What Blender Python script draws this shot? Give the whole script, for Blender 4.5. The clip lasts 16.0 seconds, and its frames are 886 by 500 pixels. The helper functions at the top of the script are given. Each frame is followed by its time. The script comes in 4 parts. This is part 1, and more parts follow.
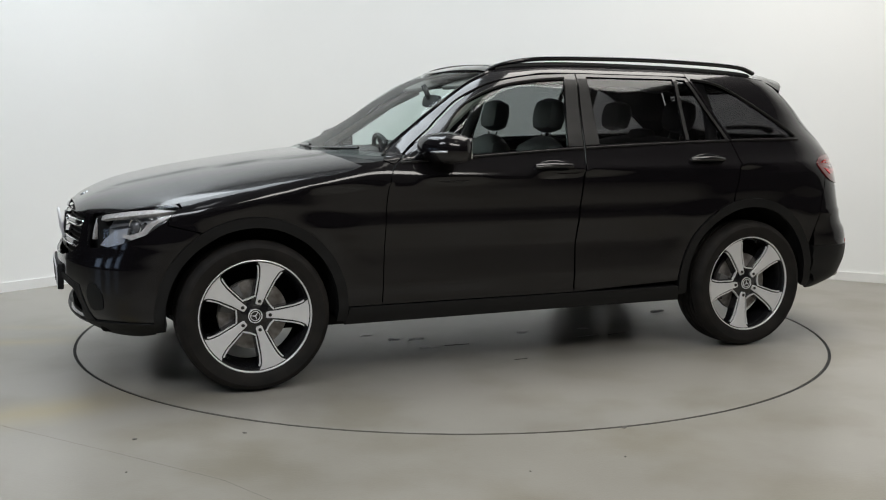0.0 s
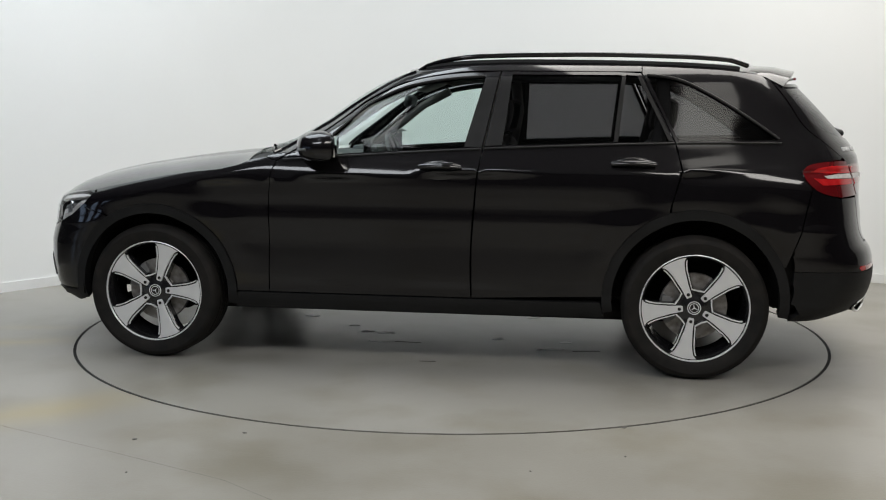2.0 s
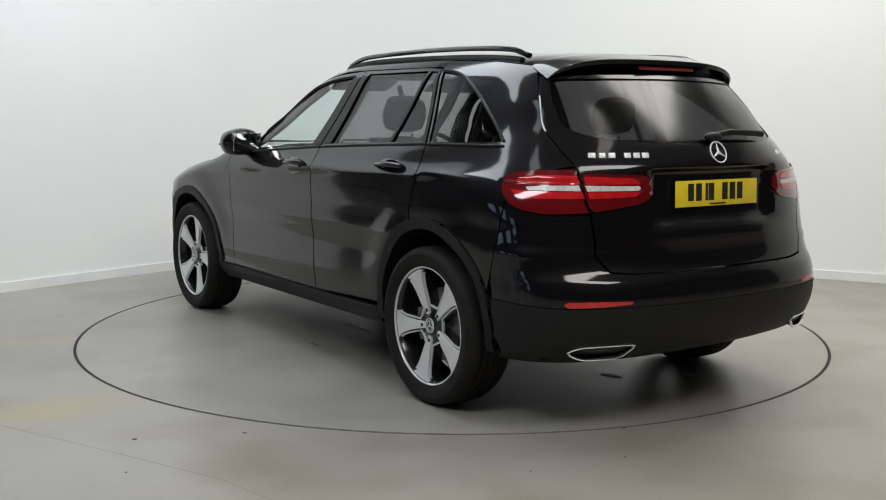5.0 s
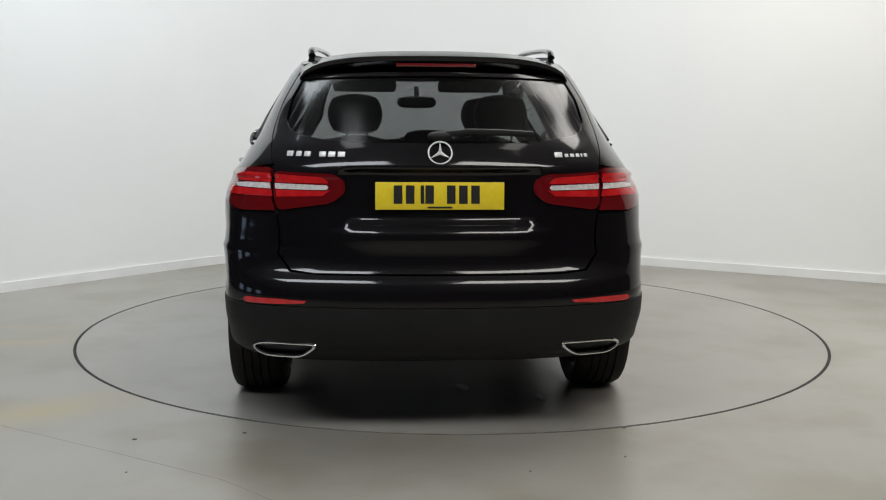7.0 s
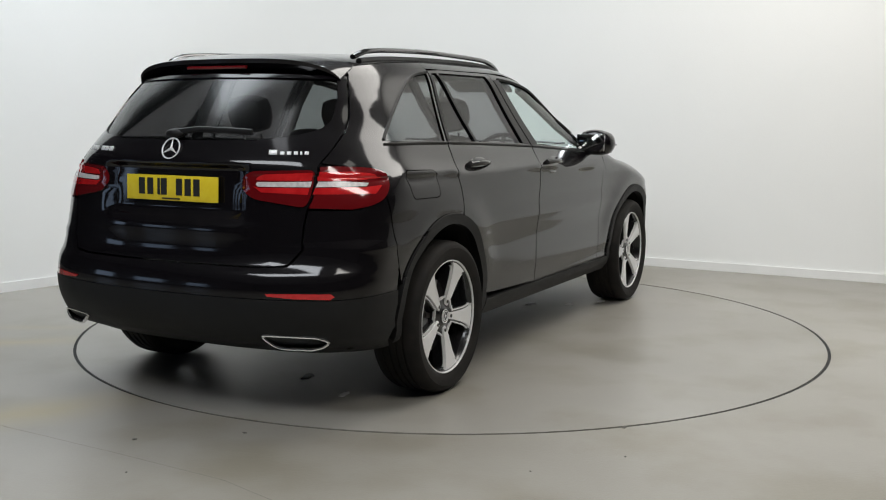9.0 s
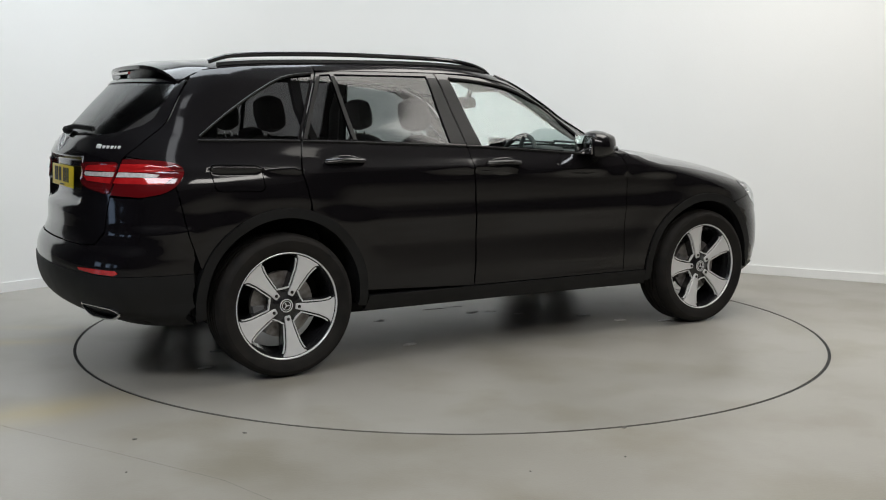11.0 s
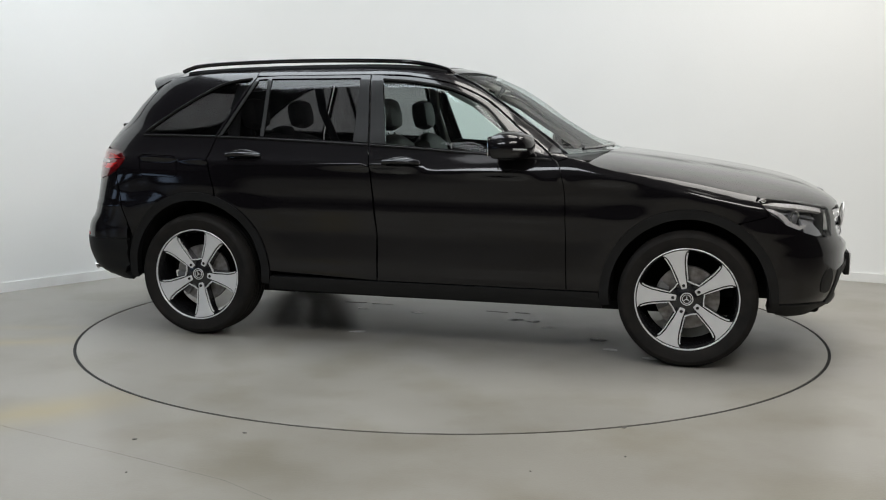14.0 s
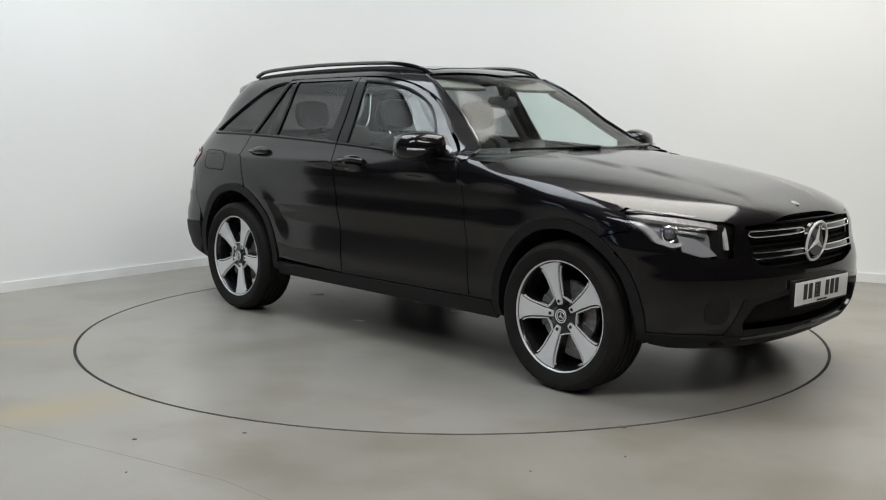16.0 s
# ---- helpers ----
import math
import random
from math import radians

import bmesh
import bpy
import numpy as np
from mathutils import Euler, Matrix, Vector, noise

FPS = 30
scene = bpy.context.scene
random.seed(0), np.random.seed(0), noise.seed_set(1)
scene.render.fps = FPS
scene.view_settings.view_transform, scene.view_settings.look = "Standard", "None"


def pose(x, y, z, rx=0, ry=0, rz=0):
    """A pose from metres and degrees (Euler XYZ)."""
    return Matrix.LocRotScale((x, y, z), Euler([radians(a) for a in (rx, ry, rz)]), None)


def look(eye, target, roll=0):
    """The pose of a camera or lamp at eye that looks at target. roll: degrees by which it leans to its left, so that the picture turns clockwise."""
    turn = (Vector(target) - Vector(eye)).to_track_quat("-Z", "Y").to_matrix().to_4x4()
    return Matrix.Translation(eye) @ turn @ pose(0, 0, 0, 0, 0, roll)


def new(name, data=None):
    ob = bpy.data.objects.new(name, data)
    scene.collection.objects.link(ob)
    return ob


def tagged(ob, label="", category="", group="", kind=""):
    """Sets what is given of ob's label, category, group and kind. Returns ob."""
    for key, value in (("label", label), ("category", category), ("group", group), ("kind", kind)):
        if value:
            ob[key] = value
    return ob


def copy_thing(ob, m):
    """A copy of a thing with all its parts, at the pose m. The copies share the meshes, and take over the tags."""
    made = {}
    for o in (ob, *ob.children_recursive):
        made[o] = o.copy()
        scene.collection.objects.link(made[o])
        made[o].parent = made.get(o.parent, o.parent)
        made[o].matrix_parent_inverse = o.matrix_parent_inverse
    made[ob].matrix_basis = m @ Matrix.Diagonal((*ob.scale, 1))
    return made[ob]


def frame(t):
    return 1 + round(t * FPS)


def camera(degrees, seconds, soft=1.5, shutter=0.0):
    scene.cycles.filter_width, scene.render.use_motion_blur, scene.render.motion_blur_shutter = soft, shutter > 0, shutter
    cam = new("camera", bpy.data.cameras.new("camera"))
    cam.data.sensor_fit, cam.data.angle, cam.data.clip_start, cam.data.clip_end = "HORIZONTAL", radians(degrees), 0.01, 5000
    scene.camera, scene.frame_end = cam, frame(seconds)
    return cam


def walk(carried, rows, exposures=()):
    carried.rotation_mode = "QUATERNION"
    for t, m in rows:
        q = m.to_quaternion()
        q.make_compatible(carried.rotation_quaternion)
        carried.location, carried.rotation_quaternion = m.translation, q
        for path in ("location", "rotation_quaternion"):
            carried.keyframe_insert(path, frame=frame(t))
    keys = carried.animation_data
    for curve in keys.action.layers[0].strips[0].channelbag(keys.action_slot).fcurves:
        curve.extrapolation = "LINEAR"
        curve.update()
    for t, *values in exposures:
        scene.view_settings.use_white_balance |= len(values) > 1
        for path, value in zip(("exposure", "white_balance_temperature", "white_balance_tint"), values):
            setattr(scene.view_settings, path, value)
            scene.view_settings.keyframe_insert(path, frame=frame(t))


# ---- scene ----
cam = camera(46.72, 16.0, soft=1.1)
EYE = pose(0, -6.404, 1.3161, 90 - 7.415, -0.332, 0.529)
walk(cam, [(0.0, EYE), (16.0, EYE)])


# ---- light ----
def make_world():
    w = bpy.data.worlds.new("hall_air")
    scene.world = w
    w.use_nodes = True
    w.node_tree.nodes["Background"].inputs[0].default_value = (0.9, 0.95, 1.0, 1)
    w.node_tree.nodes["Background"].inputs[1].default_value = 0.02


make_world()
scene.view_settings.exposure = 0.0


def area_lamp(name, m, sx, sy, watts, colour):
    d = bpy.data.lights.new(name, "AREA")
    d.shape, d.size, d.size_y, d.energy, d.color = "RECTANGLE", sx, sy, watts, colour
    ob = new(name, d)
    ob.matrix_world = m
    return ob


CEIL = 4.6
for _x, _y, _sx, _sy, _w, _c in ((-1.75, 0.1, 3.0, 2.8, 152, (0.87, 0.945, 1.0)), (2.1, 0.1, 3.2, 2.8, 168, (1.0, 0.97, 0.915)),
                                 (-2.6, -5.3, 3.6, 1.5, 165, (0.91, 0.95, 1.0)), (2.6, -5.3, 3.6, 1.5, 165, (1.0, 0.97, 0.92)),
                                 (-1.5, -2.9, 0.5, 0.9, 3.2, (0.93, 0.96, 1.0)), (1.7, -2.9, 0.5, 0.9, 3.2, (1.0, 0.97, 0.90))):
    area_lamp("studio_light", look((_x, _y, CEIL - 0.03), (_x, _y, 0)), _sx, _sy, _w, _c)

# ---- materials ----
def shader(name, colour=(0.5, 0.5, 0.5), rough=0.5, metal=0.0, coat=0.0, spec=0.5):
    m = bpy.data.materials.new(name)
    m.use_nodes = True
    b = m.node_tree.nodes["Principled BSDF"]
    b.inputs["Base Color"].default_value = (*colour, 1)
    b.inputs["Roughness"].default_value = rough
    b.inputs["Metallic"].default_value = metal
    b.inputs["Coat Weight"].default_value = coat
    b.inputs["Coat Roughness"].default_value = 0.02
    b.inputs["Specular IOR Level"].default_value = spec
    return m, m.node_tree, b


def vary(tree, b, scale, lo, hi, detail=6.0, rough=None, bump=0.0, bump_scale=None, stretch=(1, 1, 1), second=None):
    """Noise between two colours, a finer noise on top, with matching roughness and relief."""
    N, L = tree.nodes, tree.links
    co = N.new("ShaderNodeTexCoord")
    mp = N.new("ShaderNodeMapping")
    mp.inputs["Scale"].default_value = stretch
    L.new(co.outputs["Object"], mp.inputs["Vector"])
    n1 = N.new("ShaderNodeTexNoise")
    n1.inputs["Scale"].default_value, n1.inputs["Detail"].default_value = scale, detail
    L.new(mp.outputs[0], n1.inputs["Vector"])
    r = N.new("ShaderNodeValToRGB")
    r.color_ramp.elements[0].position, r.color_ramp.elements[1].position = 0.3, 0.7
    r.color_ramp.elements[0].color, r.color_ramp.elements[1].color = (*lo, 1), (*hi, 1)
    L.new(n1.outputs[0], r.inputs[0])
    out = r.outputs[0]
    if second:
        n2 = N.new("ShaderNodeTexNoise")
        n2.inputs["Scale"].default_value, n2.inputs["Detail"].default_value = second[0], 4
        L.new(mp.outputs[0], n2.inputs["Vector"])
        r2 = N.new("ShaderNodeValToRGB")
        r2.color_ramp.elements[0].position, r2.color_ramp.elements[1].position = second[1], second[2]
        r2.color_ramp.elements[0].color, r2.color_ramp.elements[1].color = (*second[3], 1), (1, 1, 1, 1)
        L.new(n2.outputs[0], r2.inputs[0])
        mx = N.new("ShaderNodeMix")
        mx.data_type, mx.blend_type = "RGBA", "MULTIPLY"
        mx.inputs["Factor"].default_value = 1
        L.new(out, mx.inputs["A"])
        L.new(r2.outputs[0], mx.inputs["B"])
        out = mx.outputs["Result"]
    L.new(out, b.inputs["Base Color"])
    if rough:
        mr = N.new("ShaderNodeMapRange")
        mr.inputs["To Min"].default_value, mr.inputs["To Max"].default_value = rough
        L.new(n1.outputs[0], mr.inputs["Value"])
        L.new(mr.outputs[0], b.inputs["Roughness"])
    if bump:
        n3 = N.new("ShaderNodeTexNoise")
        n3.inputs["Scale"].default_value, n3.inputs["Detail"].default_value = bump_scale or scale * 8, 5
        L.new(mp.outputs[0], n3.inputs["Vector"])
        bp = N.new("ShaderNodeBump")
        bp.inputs["Strength"].default_value, bp.inputs["Distance"].default_value = 1.0, bump
        L.new(n3.outputs[0], bp.inputs["Height"])
        L.new(bp.outputs[0], b.inputs["Normal"])


def glass_sheet(name, tint, gloss=0.5, rough=0.14, base=0.03):
    """A thin pane: what lies behind it is tinted, and it mirrors more at a slant."""
    m = bpy.data.materials.new(name)
    m.use_nodes = True
    N, L = m.node_tree.nodes, m.node_tree.links
    N.clear()
    out, mix = N.new("ShaderNodeOutputMaterial"), N.new("ShaderNodeMixShader")
    t, g, f = N.new("ShaderNodeBsdfTransparent"), N.new("ShaderNodeBsdfGlossy"), N.new("ShaderNodeLayerWeight")
    t.inputs[0].default_value = (*tint, 1)
    g.inputs["Roughness"].default_value = rough
    f.inputs["Blend"].default_value = 0.5
    p, k = N.new("ShaderNodeMath"), N.new("ShaderNodeMath")
    p.operation, p.inputs[1].default_value = "POWER", 4.5
    k.operation, k.inputs[1].default_value, k.inputs[2].default_value = "MULTIPLY_ADD", gloss, base
    L.new(f.outputs["Facing"], p.inputs[0])
    L.new(p.outputs[0], k.inputs[0])
    L.new(k.outputs[0], mix.inputs[0])
    L.new(t.outputs[0], mix.inputs[1])
    L.new(g.outputs[0], mix.inputs[2])
    L.new(mix.outputs[0], out.inputs[0])
    return m


def glowing(name, colour, strength):
    m, t, b = shader(name, colour, 0.5)
    b.inputs["Emission Color"].default_value = (*colour, 1)
    b.inputs["Emission Strength"].default_value = strength
    return m


PAINT, _t, _b = shader("black_metallic_paint", (0.009, 0.0075, 0.0085), 0.40, 0.0, 1.0, 0.05)
_b.inputs["Coat IOR"].default_value = 1.48
vary(_t, _b, 900.0, (0.0030, 0.0025, 0.0032), (0.0062, 0.0052, 0.0064), 2.0)
_n = _t.nodes.new("ShaderNodeTexNoise")
_n.inputs["Scale"].default_value, _n.inputs["Detail"].default_value = 3.0, 5
_m = _t.nodes.new("ShaderNodeMapRange")
_m.inputs["To Min"].default_value, _m.inputs["To Max"].default_value = 0.04, 0.13
_t.links.new(_n.outputs[0], _m.inputs["Value"])
_t.links.new(_m.outputs[0], _b.inputs["Coat Roughness"])
TRIM, _t, _b = shader("black_grained_plastic", (0.012, 0.012, 0.013), 0.55)
vary(_t, _b, 9.0, (0.0045, 0.0045, 0.0048), (0.0085, 0.0085, 0.0088), 6, (0.48, 0.66), 0.0004, 700)
_b.inputs["Specular IOR Level"].default_value = 0.32
APPLIQUE, _t, _b = shader("satin_black_pillar_trim", (0.012, 0.011, 0.011), 0.42, spec=0.22)
vary(_t, _b, 14.0, (0.006, 0.0056, 0.0056), (0.010, 0.0092, 0.0092), 5, (0.36, 0.5), 0.0003, 500)
GLOSS, _, _ = shader("gloss_black_plastic", (0.005, 0.005, 0.006), 0.12, 0, 0.6)
DARK, _t, _b = shader("dark_underbody", (0.008, 0.008, 0.008), 0.85, spec=0.2)
vary(_t, _b, 14.0, (0.006, 0.006, 0.006), (0.014, 0.013, 0.012), 6, None, 0.002, 40)
RUBBER, _t, _b = shader("tyre_rubber", (0.014, 0.014, 0.014), 0.7, spec=0.22)
vary(_t, _b, 12.0, (0.008, 0.0076, 0.0072), (0.020, 0.0175, 0.0155), 7, (0.6, 0.85), 0.0006, 300)
ALLOY, _t, _b = shader("polished_alloy", (0.72, 0.73, 0.74), 0.34, 0.25)
vary(_t, _b, 12.0, (0.76, 0.76, 0.77), (0.82, 0.82, 0.82), 4, (0.28, 0.38))
ALLOY_BLACK, _, _ = shader("black_alloy_paint", (0.010, 0.010, 0.011), 0.25, 0, 0.5)
BADGE, _, _ = shader("bright_badge_silver", (0.80, 0.80, 0.81), 0.3, 0.1)
CHROME, _, _ = shader("chrome", (0.86, 0.87, 0.88), 0.09, 1.0)
SATIN, _, _ = shader("satin_silver_trim", (0.42, 0.43, 0.44), 0.34, 0.8)
STEEL, _t, _b = shader("brake_steel", (0.30, 0.29, 0.28), 0.42, 0.8)
vary(_t, _b, 30.0, (0.18, 0.16, 0.15), (0.38, 0.37, 0.36), 6, (0.35, 0.6))
CASTING, _, _ = shader("grey_caliper_casting", (0.20, 0.20, 0.20), 0.55, 0.4)
LEATHER, _t, _b = shader("black_leather", (0.018, 0.017, 0.017), 0.5)
vary(_t, _b, 8.0, (0.014, 0.013, 0.013), (0.028, 0.027, 0.026), 6, (0.42, 0.6), 0.0008, 260)
CABIN, _t, _b = shader("dark_cabin_plastic", (0.03, 0.03, 0.031), 0.6)
vary(_t, _b, 11.0, (0.022, 0.022, 0.023), (0.04, 0.04, 0.041), 6, (0.5, 0.7), 0.0004, 500)
LINING, _t, _b = shader("grey_headliner_cloth", (0.36, 0.35, 0.33), 0.9)
vary(_t, _b, 20.0, (0.18, 0.175, 0.16), (0.23, 0.22, 0.205), 6, None, 0.0006, 600)
RED, _t, _b = shader("red_lamp_plastic", (0.42, 0.012, 0.014), 0.10, 0, 1.0)
vary(_t, _b, 25.0, (0.46, 0.010, 0.012), (0.60, 0.020, 0.022), 3)
RED_DEEP, _, _ = shader("dark_red_lamp_plastic", (0.13, 0.005, 0.007), 0.10, 0, 1.0)
LAMP_WHITE, _t, _b = shader("clear_ribbed_lamp_strip", (0.78, 0.74, 0.72), 0.22)
vary(_t, _b, 60.0, (0.50, 0.47, 0.46), (0.72, 0.70, 0.69), 2)
MIRROR, _, _ = shader("mirror_silver", (0.9, 0.9, 0.9), 0.02, 1.0)
PLATE_Y, _t, _b = shader("yellow_reflective_plate", (0.80, 0.62, 0.02), 0.4)
vary(_t, _b, 30.0, (0.78, 0.58, 0.015), (0.83, 0.65, 0.03), 4)
PLATE_W, _t, _b = shader("white_reflective_plate", (0.78, 0.79, 0.80), 0.4)
vary(_t, _b, 30.0, (0.74, 0.75, 0.76), (0.82, 0.82, 0.83), 4)
INK, _, _ = shader("plate_ink", (0.012, 0.012, 0.012), 0.5)
GLASS = glass_sheet("clear_tinted_glass", (0.80, 0.89, 0.87), 0.6, 0.03, 0.05)
SCREEN = glass_sheet("windscreen_glass", (0.86, 0.92, 0.91), 0.45, 0.12, 0.04)
PRIVACY = glass_sheet("dark_privacy_glass", (0.27, 0.27, 0.275), 0.45, rough=0.08, base=0.05)
# Darker than the side panes, with stronger and rougher gloss.
REAR_GLASS = glass_sheet("hazy_dark_rear_glass", (0.22, 0.22, 0.225), 0.7, rough=0.16, base=0.075)
LENS = glass_sheet("clear_lamp_lens", (0.95, 0.96, 0.97), 0.6, 0.03, 0.04)
REFLECTOR, _, _ = shader("lamp_reflector", (0.55, 0.55, 0.57), 0.28, 0.4)
LAMP_SILVER, _, _ = shader("silver_lamp_housing", (0.34, 0.34, 0.35), 0.3, 0.1)
LIP_GREY, _t, _b = shader("grey_lip_plastic", (0.07, 0.07, 0.072), 0.45)
vary(_t, _b, 14.0, (0.055, 0.055, 0.057), (0.09, 0.09, 0.092), 5, (0.4, 0.55))
LAMP_BODY, _, _ = shader("dark_lamp_housing", (0.17, 0.17, 0.18), 0.3, 0.3)

CONCRETE, _t, _b = shader("sealed_grey_concrete", (0.36, 0.35, 0.33), 0.35)
vary(_t, _b, 0.55, (0.236, 0.222, 0.190), (0.330, 0.316, 0.284), 9, (0.26, 0.42), 0.0007, 90, second=(1.6, 0.36, 0.53, (0.83, 0.81, 0.75)))
DISC, _t, _b = shader("turntable_concrete", (0.37, 0.36, 0.34), 0.35)
vary(_t, _b, 0.9, (0.246, 0.234, 0.205), (0.318, 0.306, 0.278), 9, (0.26, 0.42), 0.0007, 90, second=(2.2, 0.34, 0.52, (0.86, 0.845, 0.79)))
CHIP, _t, _b = shader("worn_white_paint_patch", (0.62, 0.61, 0.59), 0.5)
vary(_t, _b, 40.0, (0.55, 0.54, 0.52), (0.85, 0.84, 0.82), 6)
SCUFF, _, _ = shader("dark_scuff", (0.10, 0.095, 0.088), 0.7)
JOINT, _, _ = shader("dark_joint", (0.012, 0.012, 0.012), 0.8)
WALL, _t, _b = shader("white_wall_paint", (0.80, 0.80, 0.785), 0.6)
vary(_t, _b, 0.7, (0.835, 0.84, 0.83), (0.865, 0.87, 0.86), 8, (0.5, 0.68), 0.0006, 120)
SKIRT, _t, _b = shader("white_gloss_skirting", (0.82, 0.82, 0.81), 0.35)
vary(_t, _b, 4.0, (0.78, 0.78, 0.77), (0.85, 0.85, 0.84), 6, (0.3, 0.45))
HALL, _t, _b = shader("grey_hall_cladding", (0.045, 0.045, 0.05), 0.7)
vary(_t, _b, 1.2, (0.018, 0.018, 0.022), (0.032, 0.032, 0.037), 6)
CEILING, _t, _b = shader("dark_grey_ceiling_paint", (0.16, 0.16, 0.17), 0.8)
vary(_t, _b, 1.0, (0.14, 0.14, 0.15), (0.19, 0.19, 0.20), 6)
DAYLIGHT = glowing("daylight_pane", (0.55, 0.72, 1.0), 1.2)

# ---- shape of the car's skin (x ahead, y to its left, z up, from the middle of its wheelbase) ----
def curve(x, *knots):
    """A smooth curve through (x, value) knots."""
    if x <= knots[0][0]:
        return knots[0][1]
    if x >= knots[-1][0]:
        return knots[-1][1]
    n = len(knots)
    for i in range(n - 1):
        (x0, v0), (x1, v1) = knots[i], knots[i + 1]
        if x <= x1:
            d = (v1 - v0) / (x1 - x0)
            a = d if i == 0 else (v1 - knots[i - 1][1]) / (x1 - knots[i - 1][0])
            b = d if i == n - 2 else (knots[i + 2][1] - v0) / (knots[i + 2][0] - x0)
            if i > 0 and (v0 - knots[i - 1][1]) * d <= 0:
                a = 0
            if i < n - 2 and (knots[i + 2][1] - v1) * d <= 0:
                b = 0
            h, t = x1 - x0, (x - x0) / (x1 - x0)
            return ((2 * t**3 - 3 * t * t + 1) * v0 + (t**3 - 2 * t * t + t) * h * a
                    + (3 * t * t - 2 * t**3) * v1 + (t**3 - t * t) * h * b)


def smooth(t):
    t = min(1.0, max(0.0, t))
    return t * t * (3 - 2 * t)


def nose(z):
    """How far ahead the skin reaches on the centre line, at height z."""
    return curve(z, (0.20, 2.02), (0.27, 2.16), (0.34, 2.250), (0.45, 2.285), (0.60, 2.290), (0.66, 2.275), (0.71, 2.255), (0.80, 2.243),
                 (0.86, 2.222), (0.90, 2.185), (0.98, 2.03), (1.058, 1.675), (1.104, 1.33), (1.132, 0.985), (1.282, 0.66),
                 (1.40, 0.495), (1.508, 0.322), (1.568, 0.182), (1.60, 0.025), (1.63, -0.4))


def tail(z):
    return curve(z, (0.20, -2.10), (0.30, -2.22), (0.36, -2.355), (0.45, -2.41), (0.58, -2.42), (0.65, -2.405), (0.70, -2.37),
                 (0.76, -2.35), (0.86, -2.342), (1.05, -2.34), (1.115, -2.338), (1.17, -2.308), (1.21, -2.280), (1.30, -2.200),
                 (1.47, -2.038), (1.54, -1.965), (1.58, -1.90), (1.61, -1.80), (1.63, -1.4))


def hood_edge(x):
    """Height of the crease between wing and bonnet."""
    return curve(x, (0.70, 1.125), (0.85, 1.095), (1.0, 1.045), (1.27, 1.012), (1.5, 0.972), (1.77, 0.917), (1.96, 0.890), (2.1, 0.862), (2.22, 0.842))


def crease(x):
    return curve(x, (-2.2, 1.075), (-1.36, 1.052), (-0.35, 1.035), (0.78, 0.985), (1.2, 0.965), (2.2, 0.90))


def half_width(x, z):
    zz = z + curve(x, (0.5, 0), (1.0, 0.0), (1.4, 0.02), (1.8, 0.07), (2.2, 0.12)) * smooth((z - 0.45) / 0.5)
    w = curve(zz, (0.16, 0.76), (0.27, 0.84), (0.36, 0.885), (0.42, 0.889), (0.475, 0.896), (0.53, 0.897), (0.63, 0.897), (0.73, 0.911), (0.785, 0.9205), (0.84, 0.9205), (0.91, 0.929), (0.98, 0.934),
              (1.04, 0.927), (1.10, 0.900), (1.165, 0.868), (1.30, 0.785), (1.40, 0.728), (1.50, 0.672), (1.545, 0.636), (1.58, 0.595), (1.61, 0.53), (1.64, 0.40))
    w *= 1 - 0.045 * smooth((-1.0 - x) / 0.9) * smooth((z - 0.95) / 0.22)
    d = crease(x) - z
    w += 0.009 * (math.exp(-abs(d) / 0.035) if d < 0 else math.exp(-d / 0.016)) * smooth((1.05 - x) / 0.5) * smooth((x + 2.1) / 0.5)
    w -= 0.013 * smooth(d / 0.014) * math.exp(-max(d, 0) / 0.42) * smooth((1.35 - x) / 0.6)
    w += 0.011 * smooth((0.795 - z) / 0.03) * smooth((z - 0.35) / 0.3) * smooth((-1.76 - x) / 0.30)
    for c in (1.4365, -1.4365):
        r = math.hypot(x - c, z - 0.37)
        w += 0.014 * math.exp(-((r - 0.50) / 0.10) ** 2) * smooth((z - 0.4) / 0.3)
    if x > 0.75:
        e = curve(x, (0.7, 1.12), (1.2, 1.03), (1.7, 0.935), (2.2, 0.845))
        w -= 0.04 * smooth((x - 0.75) / 0.4) * max(0, (z - e + 0.08) / 0.08) ** 2
    return w


def front_reach(z):
    return curve(z, (0.3, 0.68), (0.7, 0.72), (0.86, 0.80), (1.0, 0.95), (1.10, 0.75), (1.2, 0.60), (1.6, 0.55))


def rear_reach(z):
    return curve(z, (0.3, 0.52), (0.8, 0.53), (1.12, 0.75), (1.25, 0.72), (1.40, 0.52), (1.6, 0.46))


A, B = 3.4, 2.2


def side(x, z):
    """The skin's distance from the centre plane, at x and height z."""
    w, f, r = half_width(x, z), nose(z), tail(z)
    lf, lr = front_reach(z), rear_reach(z)
    if x > f - lf:
        w *= max(0.0, 1 - min(1, (x - f + lf) / lf) ** A) ** (1 / B)
    elif x < r + lr:
        w *= max(0.0, 1 - min(1, (r + lr - x) / lr) ** A) ** (1 / B)
    return w


def ends(q, z, front=True):
    """The skin round the front or rear: q is 0 on the centre line and 1 where the flank begins."""
    a = q * math.pi / 2
    t = max(0.0, math.cos(a)) ** (2 / A)
    x = nose(z) - front_reach(z) * (1 - t) if front else tail(z) + rear_reach(z) * (1 - t)
    return Vector((x, half_width(x, z) * max(0.0, math.sin(a)) ** (2 / B), z))


def q_of_y(y, z, front=True):
    """The q at which the skin lies y from the centre plane."""
    lo, hi = 0.0, 1.0
    for _ in range(30):
        m = (lo + hi) / 2
        if ends(m, z, front).y < y:
            lo = m
        else:
            hi = m
    return lo


